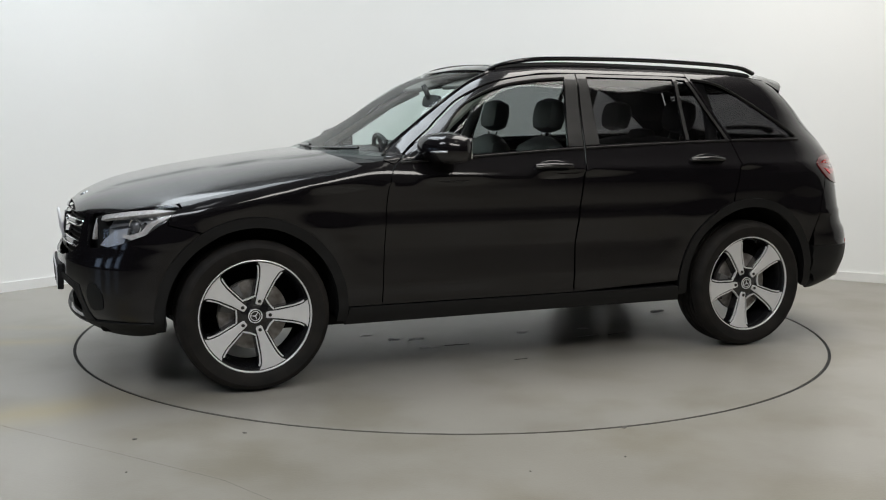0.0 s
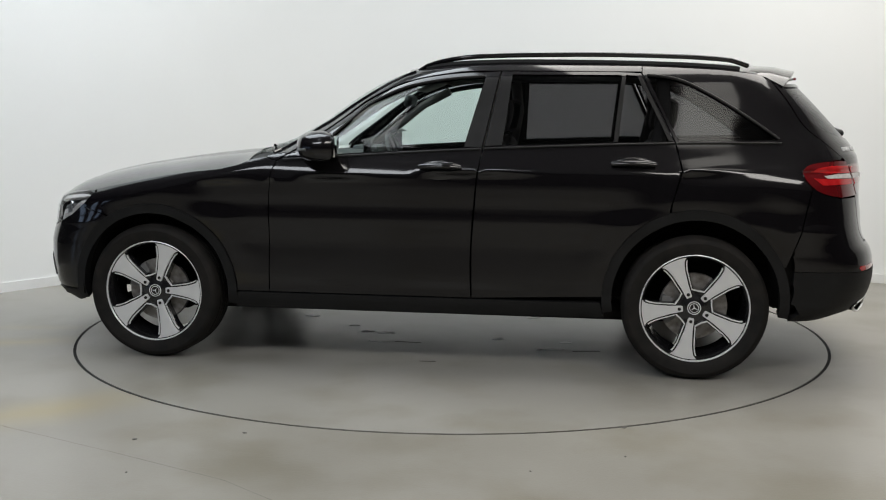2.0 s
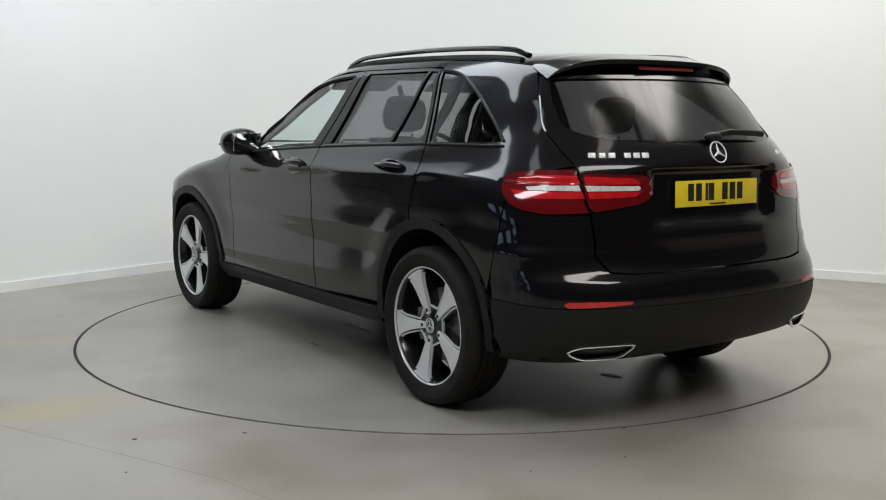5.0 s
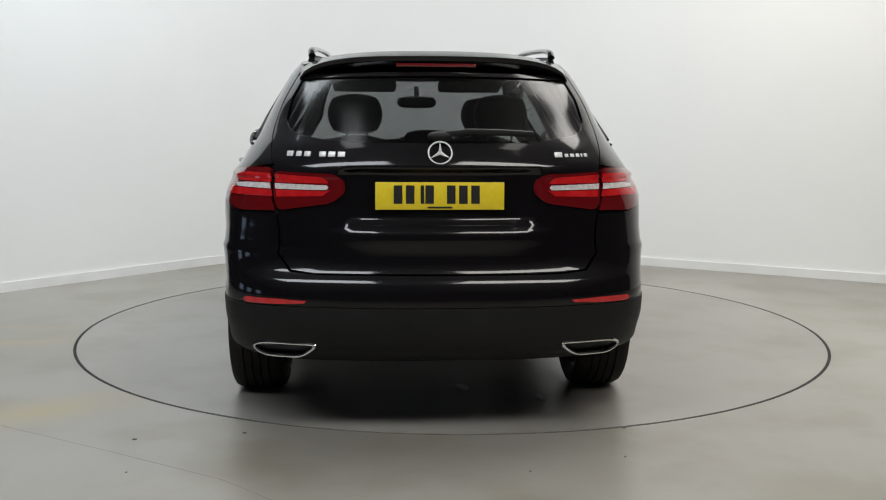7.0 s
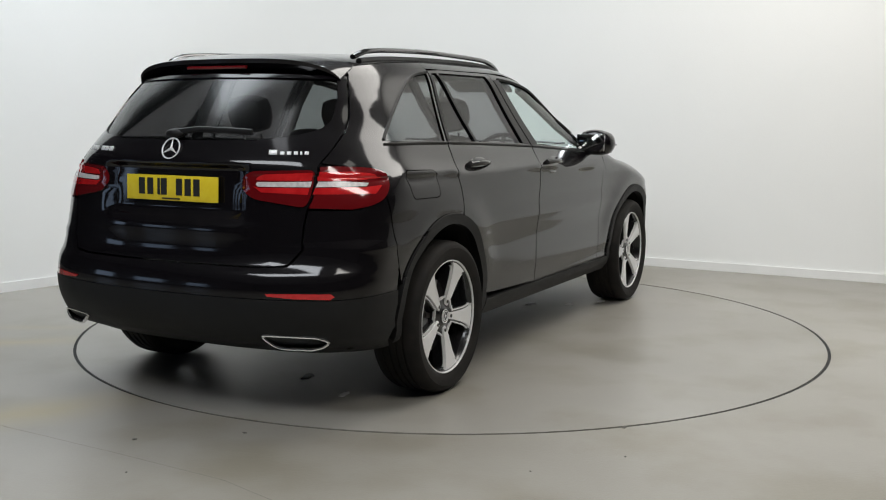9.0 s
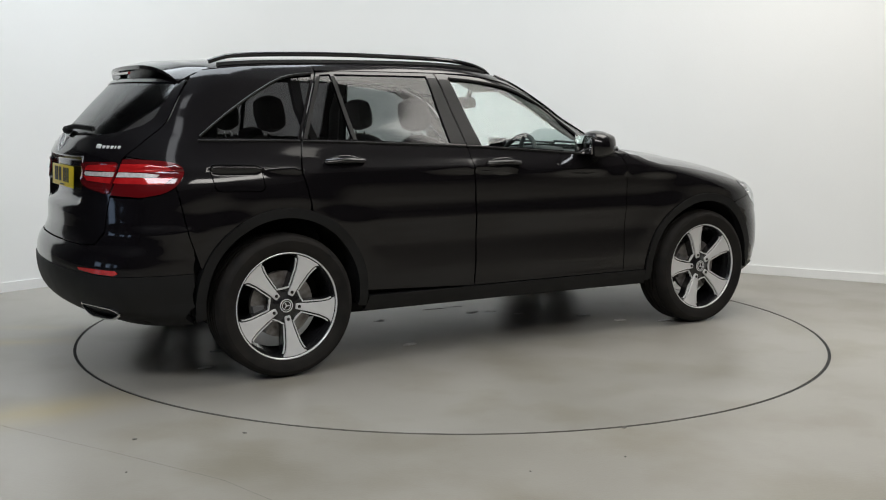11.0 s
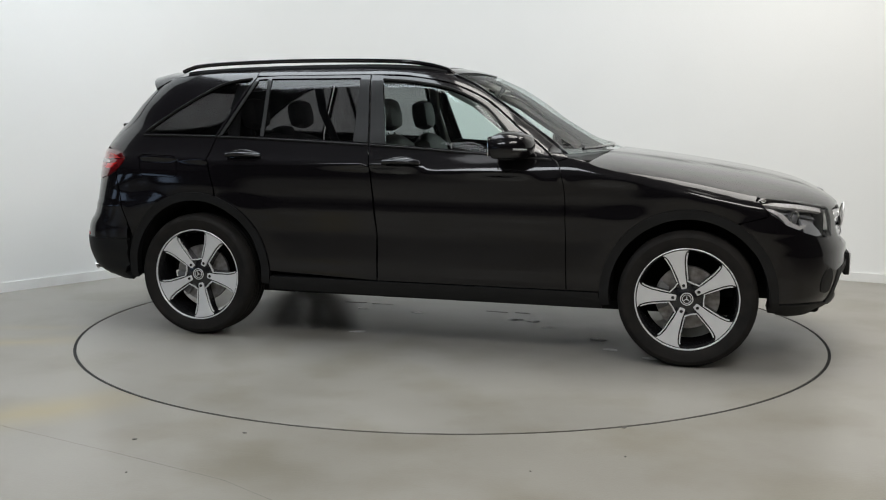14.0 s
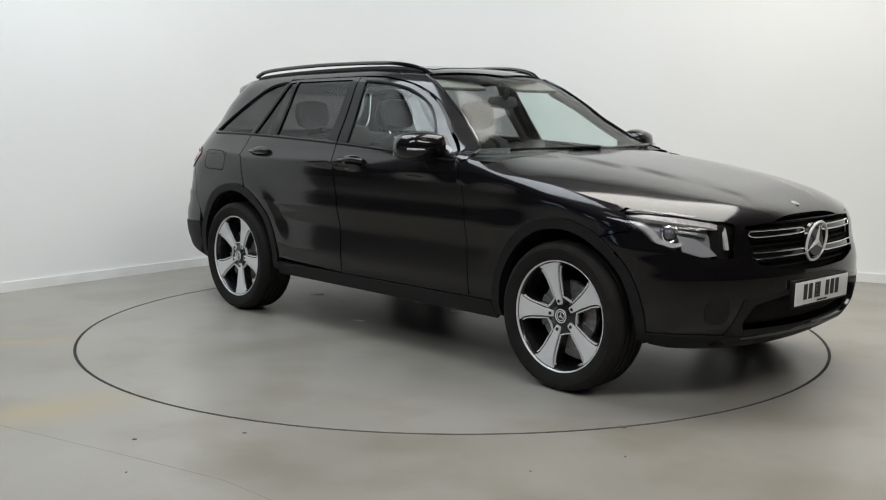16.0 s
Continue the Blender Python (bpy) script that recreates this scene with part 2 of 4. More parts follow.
def q_of_x(x, z, front=True):
    lo, hi = 0.0, 1.0
    for _ in range(30):
        m = (lo + hi) / 2
        if (ends(m, z, front).x > x) == front:
            lo = m
        else:
            hi = m
    return lo


def bonnet_height(x):
    return curve(x, (0.85, 1.142), (0.97, 1.134), (1.33, 1.094), (1.675, 1.043), (1.9, 0.998), (2.02, 0.966), (2.11, 0.932), (2.17, 0.902), (2.20, 0.880), (2.222, 0.864))


def roof_height(x):
    return curve(x, (-2.07, 1.572), (-1.85, 1.600), (-1.4, 1.626), (-0.9, 1.640), (-0.4, 1.636), (0.02, 1.609), (0.19, 1.568), (0.333, 1.508), (0.508, 1.40))
# ---- building helpers ----
def link_mesh(name, bm, material, parent=None, label="", shade=True):
    me = bpy.data.meshes.new(name)
    bm.to_mesh(me)
    bm.free()
    for m in material if isinstance(material, (list, tuple)) else (material,):
        me.materials.append(m)
    if shade:
        me.polygons.foreach_set("use_smooth", [True] * len(me.polygons))
        me.set_sharp_from_angle(angle=radians(35))
    ob = new(name, me)
    ob.parent = parent
    return tagged(ob, label)


def part(name, bm, material, parent, label=""):
    return link_mesh(name, bm, material, parent, label)


def pydata_part(name, verts, faces, material, parent, label="", smooth_angle=35):
    bm = bmesh.new()
    vs = [bm.verts.new(v) for v in verts]
    for f in faces:
        try:
            bm.faces.new([vs[i] for i in f])
        except ValueError:
            pass
    bmesh.ops.recalc_face_normals(bm, faces=bm.faces[:])
    return link_mesh(name, bm, material, parent, label)


def in_poly(p, poly):
    c, n = False, len(poly)
    for i in range(n):
        (x0, y0), (x1, y1) = poly[i], poly[i - 1]
        if (y0 > p[1]) != (y1 > p[1]) and p[0] < (x1 - x0) * (p[1] - y0) / (y1 - y0) + x0:
            c = not c
    return c


def densify(poly, su, sv):
    out = []
    for i in range(len(poly)):
        a, b = poly[i], poly[(i + 1) % len(poly)]
        k = max(1, math.ceil(math.hypot((b[0] - a[0]) / su, (b[1] - a[1]) / sv)))
        out += [(a[0] + (b[0] - a[0]) * j / k, a[1] + (b[1] - a[1]) * j / k) for j in range(k)]
    return out


def rounded(poly, r, su=1.0, sv=1.0, n=4):
    """Rounds the corners of a polygon; su and sv scale its two axes."""
    out = []
    for i in range(len(poly)):
        p, a, b = (Vector((q[0] / su, q[1] / sv)) for q in (poly[i], poly[i - 1], poly[(i + 1) % len(poly)]))
        ra, rb = min(r, (a - p).length * 0.45), min(r, (b - p).length * 0.45)
        s, e = p + (a - p).normalized() * ra, p + (b - p).normalized() * rb
        for j in range(n + 1):
            t = j / n
            q = s * (1 - t) ** 2 + p * 2 * t * (1 - t) + e * t * t
            out.append((q.x * su, q.y * sv))
    return out


from mathutils.geometry import delaunay_2d_cdt

def surface_normal(surf, u, v, du, dv):
    n = (surf(u + du, v) - surf(u - du, v)).cross(surf(u, v + dv) - surf(u, v - dv))
    if n.length < 1e-12:
        return Vector((0, 0, 1))
    n.normalize()
    p = surf(u, v)
    out = p - Vector((max(-1.5, min(1.5, p.x)), 0, min(p.z, 0.9)))
    return n if n.dot(out) > 0 else -n


def panel(name, outline, surf, material, parent, label="", step=(0.03, 0.03), thick=0.014, lift=0.0, flip=1, holes=(), eps=0.002):
    """A pressed panel that follows surf inside an outline given in surf's two parameters, with folded edges."""
    su, sv = step
    outline = densify(outline, su * 0.6, sv * 0.6)
    holes = [densify(h, su * 0.6, sv * 0.6) for h in holes]
    pts, edges = [], []
    for loop in (outline, *holes):
        k = len(pts)
        pts += [Vector((u / su, v / sv)) for u, v in loop]
        edges += [(k + i, k + (i + 1) % len(loop)) for i in range(len(loop))]
    us, vs = [p[0] for p in outline], [p[1] for p in outline]
    rim = [(p.x, p.y) for p in pts]
    cells = {}
    for a in rim:
        cells.setdefault((math.floor(a[0]), math.floor(a[1])), []).append(a)
    u = min(us) + su / 2
    while u < max(us):
        v = min(vs) + sv / 2
        while v < max(vs):
            if in_poly((u, v), outline) and not any(in_poly((u, v), h) for h in holes):
                a, b = u / su, v / sv
                near = [q for i in (-1, 0, 1) for j in (-1, 0, 1) for q in cells.get((math.floor(a) + i, math.floor(b) + j), ())]
                if all((q[0] - a) ** 2 + (q[1] - b) ** 2 > 0.2 for q in near):
                    pts.append(Vector((a, b)))
            v += sv
        u += su
    co, _, tris, *_ = delaunay_2d_cdt(pts, edges, [], 0, 1e-6)
    uv = [(c.x * su, c.y * sv) for c in co]
    keep = []
    for t in tris:
        c = (sum(uv[i][0] for i in t) / 3, sum(uv[i][1] for i in t) / 3)
        if in_poly(c, outline) and not any(in_poly(c, h) for h in holes):
            keep.append(tuple(t))
    verts, norms = [], []
    for a, b in uv:
        n = surface_normal(surf, a, b, su * 0.15, sv * 0.15)
        p = surf(a, b) + n * lift
        verts.append(Vector((p.x, p.y * flip, p.z)))
        norms.append(Vector((n.x, n.y * flip, n.z)))
    faces = []
    for a, b, c in keep:
        if (verts[b] - verts[a]).cross(verts[c] - verts[a]).dot(norms[a]) < 0:
            b, c = c, b
        faces.append((a, b, c))
    count = {}
    for f in faces:
        for i in range(3):
            count[(f[i], f[(i + 1) % 3])] = 1
    border = [e for e in count if (e[1], e[0]) not in count]
    n0 = len(verts)
    allv, alln = list(verts), list(norms)
    dup = {}
    for a, b in border:
        for i in (a, b):
            if i not in dup:
                dup[i] = len(allv)
                allv += [verts[i].copy(), verts[i] - norms[i] * thick]
                alln += [Vector(), Vector()]
    for a, b in border:
        i, j = dup[a], dup[b]
        faces.append((j, i, i + 1, j + 1))
    me = bpy.data.meshes.new(name)
    me.from_pydata([v[:] for v in allv], [], faces)
    me.materials.append(material)
    me.polygons.foreach_set("use_smooth", [True] * len(me.polygons))
    me.normals_split_custom_set_from_vertices([n[:] for n in alln])
    ob = new(name, me)
    ob.parent = parent
    return tagged(ob, label)


def flank(x, z):
    return Vector((x, side(x, z), z))


def front(q, z):
    p = ends(abs(q), z)
    return Vector((p.x, math.copysign(p.y, q), z))


def rear(q, z):
    p = ends(abs(q), z, False)
    dent = smooth((0.40 - p.y) / 0.05) * smooth((z - 0.855) / 0.06) * smooth((1.112 - z) / 0.02)
    shelf = 0.015 * smooth((0.60 - p.y) / 0.36) * smooth((z - 0.70) / 0.14) * smooth((0.89 - z) / 0.055)
    return Vector((p.x + 0.035 * dent - shelf, math.copysign(p.y, q), z))


def fy(y, z):
    return (math.copysign(q_of_y(abs(y), z), y), z)


def fx(x, z):
    return (q_of_x(x, z), z)


def ry(y, z):
    return (math.copysign(q_of_y(abs(y), z, False), y), z)


def rx(x, z):
    return (q_of_x(x, z, False), z)


def both(pts):
    """Closes a half outline with its mirror image across the centre plane."""
    return pts + [(-u, v) for u, v in reversed(pts) if abs(u) > 1e-6]


def arc(cx, cz, r, a0, a1, n=24):
    return [(cx + r * math.cos(radians(a0 + (a1 - a0) * i / n)), cz + r * math.sin(radians(a0 + (a1 - a0) * i / n))) for i in range(n + 1)]


def box_bm(bm, sx, sy, sz, m, bevel=0.0, seg=2):
    r = bmesh.ops.create_cube(bm, size=1, matrix=m @ Matrix.Diagonal((sx, sy, sz, 1)))
    if bevel:
        es = list({e for v in r["verts"] for e in v.link_edges})
        bmesh.ops.bevel(bm, geom=es, offset=bevel, segments=seg, affect="EDGES", profile=0.5)
    return bm


def box_part(name, sx, sy, sz, m, material, parent, bevel=0.005, label="", seg=2):
    return part(name, box_bm(bmesh.new(), sx, sy, sz, m, bevel, seg), material, parent, label)


def tube_bm(bm, pts, r, n=8, closed=False, flat=1.0, up=Vector((0, 0, 1))):
    """A tube along points; flat squeezes its section across up."""
    pts = [Vector(p) for p in pts]
    k = len(pts)
    rings = []
    for i, p in enumerate(pts):
        a, b = (pts[i - 1], pts[(i + 1) % k]) if closed else (pts[max(0, i - 1)], pts[min(k - 1, i + 1)])
        d = (b - a).normalized()
        s = d.cross(up)
        s = s.normalized() if s.length > 1e-4 else d.orthogonal().normalized()
        w = s.cross(d)
        rings.append([bm.verts.new(p + s * (r * math.cos(2 * math.pi * j / n)) + w * (r * flat * math.sin(2 * math.pi * j / n))) for j in range(n)])
    for i in range(k if closed else k - 1):
        for j in range(n):
            bm.faces.new((rings[i][j], rings[i][(j + 1) % n], rings[(i + 1) % k][(j + 1) % n], rings[(i + 1) % k][j]))
    if not closed:
        bm.faces.new(rings[0][::-1])
        bm.faces.new(rings[-1])
    bmesh.ops.recalc_face_normals(bm, faces=bm.faces[:])
    return bm


def lathe_bm(bm, profile, n=64, close=True):
    """Turns (radius, y) points about the y axis."""
    rings = [[bm.verts.new((r * math.cos(2 * math.pi * j / n), y, r * math.sin(2 * math.pi * j / n))) for j in range(n)] for r, y in profile]
    m = len(rings)
    for i in range(m if close else m - 1):
        for j in range(n):
            bm.faces.new((rings[i][j], rings[i][(j + 1) % n], rings[(i + 1) % m][(j + 1) % n], rings[(i + 1) % m][j]))
    bmesh.ops.recalc_face_normals(bm, faces=bm.faces[:])
    return bm


def slab_bm(bm, outline, y0, y1, bevel=0.0):
    """A plate: an outline of (x, z) between y0 and y1, its outer edge (y1) bevelled inwards."""
    n = len(outline)
    cx, cz = sum(p[0] for p in outline) / n, sum(p[1] for p in outline) / n
    back = [bm.verts.new((x, y0, z)) for x, z in outline]
    s = 1 if y1 > y0 else -1
    mid = [bm.verts.new((x, y1 - s * bevel, z)) for x, z in outline]
    rings = [back, mid]
    if bevel:
        inner = []
        for i in range(n):
            a, p, b = Vector(outline[i - 1]), Vector(outline[i]), Vector(outline[(i + 1) % n])
            d = (b - a).normalized()
            nn = Vector((-d.y, d.x))
            if nn.dot(Vector((cx, cz)) - p) < 0:
                nn = -nn
            q = p + nn * bevel
            inner.append(bm.verts.new((q.x, y1, q.y)))
        rings.append(inner)
    for a, b in zip(rings, rings[1:]):
        for i in range(n):
            bm.faces.new((a[i], a[(i + 1) % n], b[(i + 1) % n], b[i]))
    bm.faces.new(rings[-1])
    bm.faces.new(back)
    bmesh.ops.recalc_face_normals(bm, faces=bm.faces[:])
    return bm


# ---- the studio ----
RING = 2.2535


def structure(name, bm, material, label=""):
    return tagged(link_mesh(name, bm, material), label, "", "", "structure")


def annulus(bm, r0, r1, z, n=192):
    a = [bm.verts.new((r0 * math.cos(2 * math.pi * i / n), r0 * math.sin(2 * math.pi * i / n), z)) for i in range(n)]
    b = [bm.verts.new((r1 * math.cos(2 * math.pi * i / n), r1 * math.sin(2 * math.pi * i / n), z)) for i in range(n)]
    for i in range(n):
        bm.faces.new((a[i], b[i], b[(i + 1) % n], a[(i + 1) % n]))
    return a, b


def concrete_stains():
    """Ochre water stains that reach across the floor towards the left wall."""
    t = CONCRETE.node_tree
    N, L = t.nodes, t.links
    b = N["Principled BSDF"]
    base = b.inputs["Base Color"].links[0].from_socket
    co = N.new("ShaderNodeTexCoord")
    warp = N.new("ShaderNodeTexNoise")
    warp.inputs["Scale"].default_value, warp.inputs["Detail"].default_value = 2.5, 6
    L.new(co.outputs["Object"], warp.inputs["Vector"])
    add = N.new("ShaderNodeMixRGB")
    add.blend_type, add.inputs[0].default_value = "LINEAR_LIGHT", 0.12
    L.new(co.outputs["Object"], add.inputs[1])
    L.new(warp.outputs["Color"], add.inputs[2])
    for x, y, sx, sy, rot, amount in ((-2.55, -0.56, 1.1, 0.22, 10, 0.62), (-1.85, -1.98, 1.0, 0.34, 40, 0.80), (-2.6, -0.15, 0.8, 0.12, 0, 0.35)):
        mp = N.new("ShaderNodeMapping")
        mp.vector_type = "TEXTURE"
        mp.inputs["Location"].default_value = (x, y, 0)
        mp.inputs["Rotation"].default_value = (0, 0, radians(rot))
        mp.inputs["Scale"].default_value = (sx, sy, 1)
        L.new(add.outputs[0], mp.inputs["Vector"])
        g = N.new("ShaderNodeTexGradient")
        g.gradient_type = "QUADRATIC_SPHERE"
        L.new(mp.outputs[0], g.inputs["Vector"])
        k = N.new("ShaderNodeMath")
        k.operation, k.inputs[1].default_value = "MULTIPLY", amount * 1.6
        L.new(g.outputs["Fac"], k.inputs[0])
        mx = N.new("ShaderNodeMixRGB")
        mx.inputs[2].default_value = (0.31, 0.265, 0.16, 1)
        L.new(k.outputs[0], mx.inputs[0])
        L.new(base, mx.inputs[1])
        base = mx.outputs[0]
    L.new(base, b.inputs["Base Color"])


def ragged(cx, cy, lx, ly, turn, seed, n=14):
    rnd = random.Random(seed)
    out = []
    for i in range(n):
        a = 2 * math.pi * i / n
        k = 0.6 + 0.5 * rnd.random()
        x, y = lx * k * math.cos(a), ly * k * math.sin(a)
        out.append((cx + x * math.cos(turn) - y * math.sin(turn), cy + x * math.sin(turn) + y * math.cos(turn)))
    return out


def flake_bm(bm, pts, z0, z1):
    lo = [bm.verts.new((x, y, z0)) for x, y in pts]
    hi = [bm.verts.new((x, y, z1)) for x, y in pts]
    bm.faces.new(hi)
    for i in range(len(pts)):
        bm.faces.new((lo[i], lo[(i + 1) % len(pts)], hi[(i + 1) % len(pts)], hi[i]))
    return bm


concrete_stains()
bm = bmesh.new()
a, b = annulus(bm, RING + 0.009, 15.0, 0.0)
low = [bm.verts.new((v.co.x, v.co.y, -0.12)) for v in a]
for i in range(len(a)):
    bm.faces.new((a[i], a[(i + 1) % len(a)], low[(i + 1) % len(a)], low[i]))
structure("floor", bm, CONCRETE, "sealed grey concrete floor with faint ochre stains")
bm = bmesh.new()
bmesh.ops.create_circle(bm, cap_ends=True, radius=2.6, segments=64, matrix=Matrix.Translation((0, 0, -0.12)))
structure("pit", bm, JOINT, "dark pit below the turntable")

crack = [(-3.4, -1.33), (-2.6, -1.79), (-1.92, -2.18), (-1.33, -2.52), (-0.82, -2.82), (-0.62, -3.01), (-0.3, -3.25)]
bm = bmesh.new()
pts = [(x + 0.004 * math.sin(9 * i), y, 0) for i, (x, y) in enumerate(crack)]
tube_bm(bm, pts, 0.0007, 6, flat=0.6)
structure("floor_crack", bm, SCUFF, "hairline crack in the concrete floor")
for k, (x, y, r) in enumerate(((-0.859, -2.262, 0.010), (-1.29, -2.357, 0.012), (0.745, -2.140, 0.016), (0.685, -2.522, 0.007), (-1.2, -2.75, 0.007), (0.30, -2.7, 0.006))):
    bm = flake_bm(bmesh.new(), ragged(x, y, r, r * 0.7, 0.4 * k, 40 + k, 9), -0.001, 0.0025)
    tagged(link_mesh("floor_speck", bm, SCUFF, None), "small dark speck of dirt on the concrete floor", "dirt", "specks on the floor")

CORNER, ALONG_L, ALONG_R = Vector((-0.89, 4.13)), Vector((-1.32, -1.64)).normalized(), Vector((1.84, -0.97)).normalized()


def wall_line(back=0.0, bend=2.15, left=4.7, right=10.0):
    """The plan of the two studio walls, which meet in a wide curve; back moves it away from the room."""
    pts = [CORNER + ALONG_L * left]
    for i in range(25):
        t = i / 24
        pts.append((CORNER + ALONG_L * bend) * (1 - t) ** 2 + CORNER * 2 * t * (1 - t) + (CORNER + ALONG_R * bend) * t * t)
    pts.append(CORNER + ALONG_R * right)
    out = []
    for i, p in enumerate(pts):
        d = (pts[min(i + 1, len(pts) - 1)] - pts[max(i - 1, 0)]).normalized()
        out.append(p + Vector((-d.y, d.x)) * back)
    return out


def wall_bm(front_off, back_off, z0, z1):
    bm = bmesh.new()
    f, b = wall_line(front_off), wall_line(back_off)
    rows = [[bm.verts.new((p.x, p.y, z)) for p in pts] for pts, z in ((f, z0), (f, z1), (b, z1), (b, z0))]
    for r0, r1 in zip(rows, rows[1:] + rows[:1]):
        for i in range(len(f) - 1):
            bm.faces.new((r0[i], r0[i + 1], r1[i + 1], r1[i]))
    for i in (0, -1):
        bm.faces.new([r[i] for r in rows])
    bmesh.ops.recalc_face_normals(bm, faces=bm.faces[:])
    return bm


structure("wall_north", wall_bm(0.0, 0.15, 0.0, CEIL), WALL, "plain white studio wall with a curved corner")
structure("baseboard", wall_bm(-0.014, -0.0005, 0.0, 0.073), SKIRT, "white painted skirting board")
bm = bmesh.new()
box_bm(bm, 20, 21, 0.1, pose(0, -3.5, CEIL + 0.05))
structure("ceiling", bm, CEILING, "dark grey ceiling")
for name, sx, sy, x, y in (("wall_south", 20, 0.2, 0, -13.1), ("wall_east", 0.2, 21, 10.1, -3.5), ("wall_west", 0.2, 21, -10.1, -3.5), ("wall_rear", 20, 0.2, 0, 6.6)):
    bm = bmesh.new()
    box_bm(bm, sx, sy, CEIL, pose(x, y, CEIL / 2))
    structure(name, bm, HALL, "dark grey hall wall")
for k in range(3):
    w = new("window_%d" % (k + 1))
    w.location = (-9.97, -7.2 + 2.4 * k, 1.2)
    tagged(w, "tall hall window with cool daylight", "", "", "structure")
    box_part("pane", 0.02, 1.2, 1.2, pose(0, 0, 0), DAYLIGHT, w, 0.0)
    for y in (-0.63, 0.63):
        box_part("window_frame", 0.05, 0.06, 1.32, pose(0.005, y, 0), TRIM, w, 0.004)
    for z in (-0.63, 0.63):
        box_part("window_frame", 0.05, 1.2, 0.06, pose(0.005, 0, z), TRIM, w, 0.004)

# A black strip laid in the gap gives the joint its shade by colour.
bm = bmesh.new()
annulus(bm, RING - 0.0085, RING + 0.0085, -0.004)
structure("turntable_gap_shade", bm, JOINT, "black strip that stands for the shade in the joint round the turntable")

turntable = new("turntable")
tagged(turntable, "round concrete turntable flush with the floor, carrying the car", "turntable")
bm = bmesh.new()
bmesh.ops.create_cone(bm, cap_ends=True, cap_tris=False, segments=192, radius1=RING - 0.009, radius2=RING - 0.009, depth=0.08, matrix=Matrix.Translation((0, 0, -0.04)))
part("disc", bm, DISC, turntable)
PATCHES = ((0.60, 0.11, 0.04, 0.018, 1), (0.48, 0.27, 0.045, 0.03, 1), (0.35, 0.30, 0.055, 0.03, 1), (-0.33, 0.35, 0.045, 0.03, 1), (-0.73, 0.38, 0.045, 0.03, 1),
           (0.36, 0.54, 0.06, 0.010, 1), (0.18, 0.53, 0.08, 0.004, 0), (-0.66, 0.58, 0.09, 0.010, 1), (-0.86, 0.585, 0.08, 0.004, 0), (-0.01, 0.98, 0.05, 0.005, 0),
           (0.95, -0.15, 0.06, 0.03, 1), (1.05, -0.4, 0.05, 0.03, 1), (1.3, -0.55, 0.06, 0.03, 1), (-0.5, -0.35, 0.06, 0.03, 1), (-1.5, 0.05, 0.07, 0.03, 1), (-1.7, -0.3, 0.05, 0.02, 1))
for k, (x, y, lx, ly, white) in enumerate(PATCHES):
    part("paint_patch" if white else "scuff", flake_bm(bmesh.new(), ragged(x, y, lx, ly, 0.2 * math.sin(k), k), -0.001, 0.0015 + 0.0001 * k), CHIP if white else SCUFF, turntable,
         "worn pale patch" if white else "dark scuff")

# ---- the car ----
car = new("car")
tagged(car, "black metallic five-door sport utility car with black and silver alloy wheels", "car")


def top_edge(x):
    """Height of the joint between the roof and the car's side."""
    return curve(x, (-1.80, 1.535), (-1.55, 1.566), (-1.15, 1.586), (-0.5, 1.597), (-0.128, 1.585), (0.06, 1.56))


def roof_surface(x, s):
    e = top_edge(x)
    w = side(x, e)
    h = max(roof_height(x), e + 0.004)
    return Vector((x, w * s, e + (h - e) * (1 - abs(s) ** 2.8)))


def bonnet_surface(x, s):
    e = hood_edge(x)
    w, h = side(x, e), bonnet_height(x)
    y = abs(w * s)
    k = 0.30 + 0.16 * smooth((2.1 - x) / 1.1)
    ridge = 0.007 * smooth((k + 0.03 - y) / 0.05) * smooth((2.15 - x) / 0.2)
    return Vector((x, w * s, e + (h - e) * (1 - abs(s) ** 3.4) + ridge - 0.007))


def flow(points, n=5):
    """A smooth line through points."""
    out, k = [], len(points)
    for i in range(k - 1):
        p0, p1, p2, p3 = (Vector(points[max(0, min(k - 1, i + d))]) for d in (-1, 0, 1, 2))
        for j in range(n):
            t = j / n
            q = 0.5 * (2 * p1 + (p2 - p0) * t + (2 * p0 - 5 * p1 + 4 * p2 - p3) * t * t + (3 * p1 - p0 - 3 * p2 + p3) * t**3)
            out.append((q.x, q.y))
    return out + [points[-1]]


WHEEL_X, ARCH, REAR_ARCH = 1.4365, 0.378, 0.398
FRONT_DOOR = ([(0.789, 0.38)] + flow([(0.780, 0.74), (0.775, 0.90), (0.753, 1.03), (0.722, 1.085)])
              + flow([(0.60, 1.170), (0.49, 1.246), (0.39, 1.323), (0.27, 1.411), (0.085, 1.495), (-0.128, 1.537), (-0.345, 1.552), (-0.418, 1.555)])
              + [(-0.348, 1.156)] + flow([(-0.335, 1.06), (-0.322, 0.99), (-0.293, 0.636), (-0.296, 0.38)]))
FRONT_PANE = [(0.475, 1.116)] + flow([(0.455, 1.212), (0.375, 1.290), (0.262, 1.385), (0.082, 1.467), (-0.128, 1.507), (-0.338, 1.524)]) + [(-0.252, 1.158), (0.0, 1.144)]
REAR_DOOR = ([(-0.304, 0.38), (-0.301, 0.636), (-0.330, 0.99), (-0.356, 1.156), (-0.426, 1.555), (-1.0, 1.552), (-1.147, 1.544), (-1.317, 1.19),
              (-1.350, 1.055), (-1.302, 0.88)] + arc(-WHEEL_X, REAR_ARCH, 0.457, 72, 1, 14))
REAR_PANE = [(-0.482, 1.539), (-0.452, 1.171), (-1.012, 1.190), (-1.048, 1.536)]
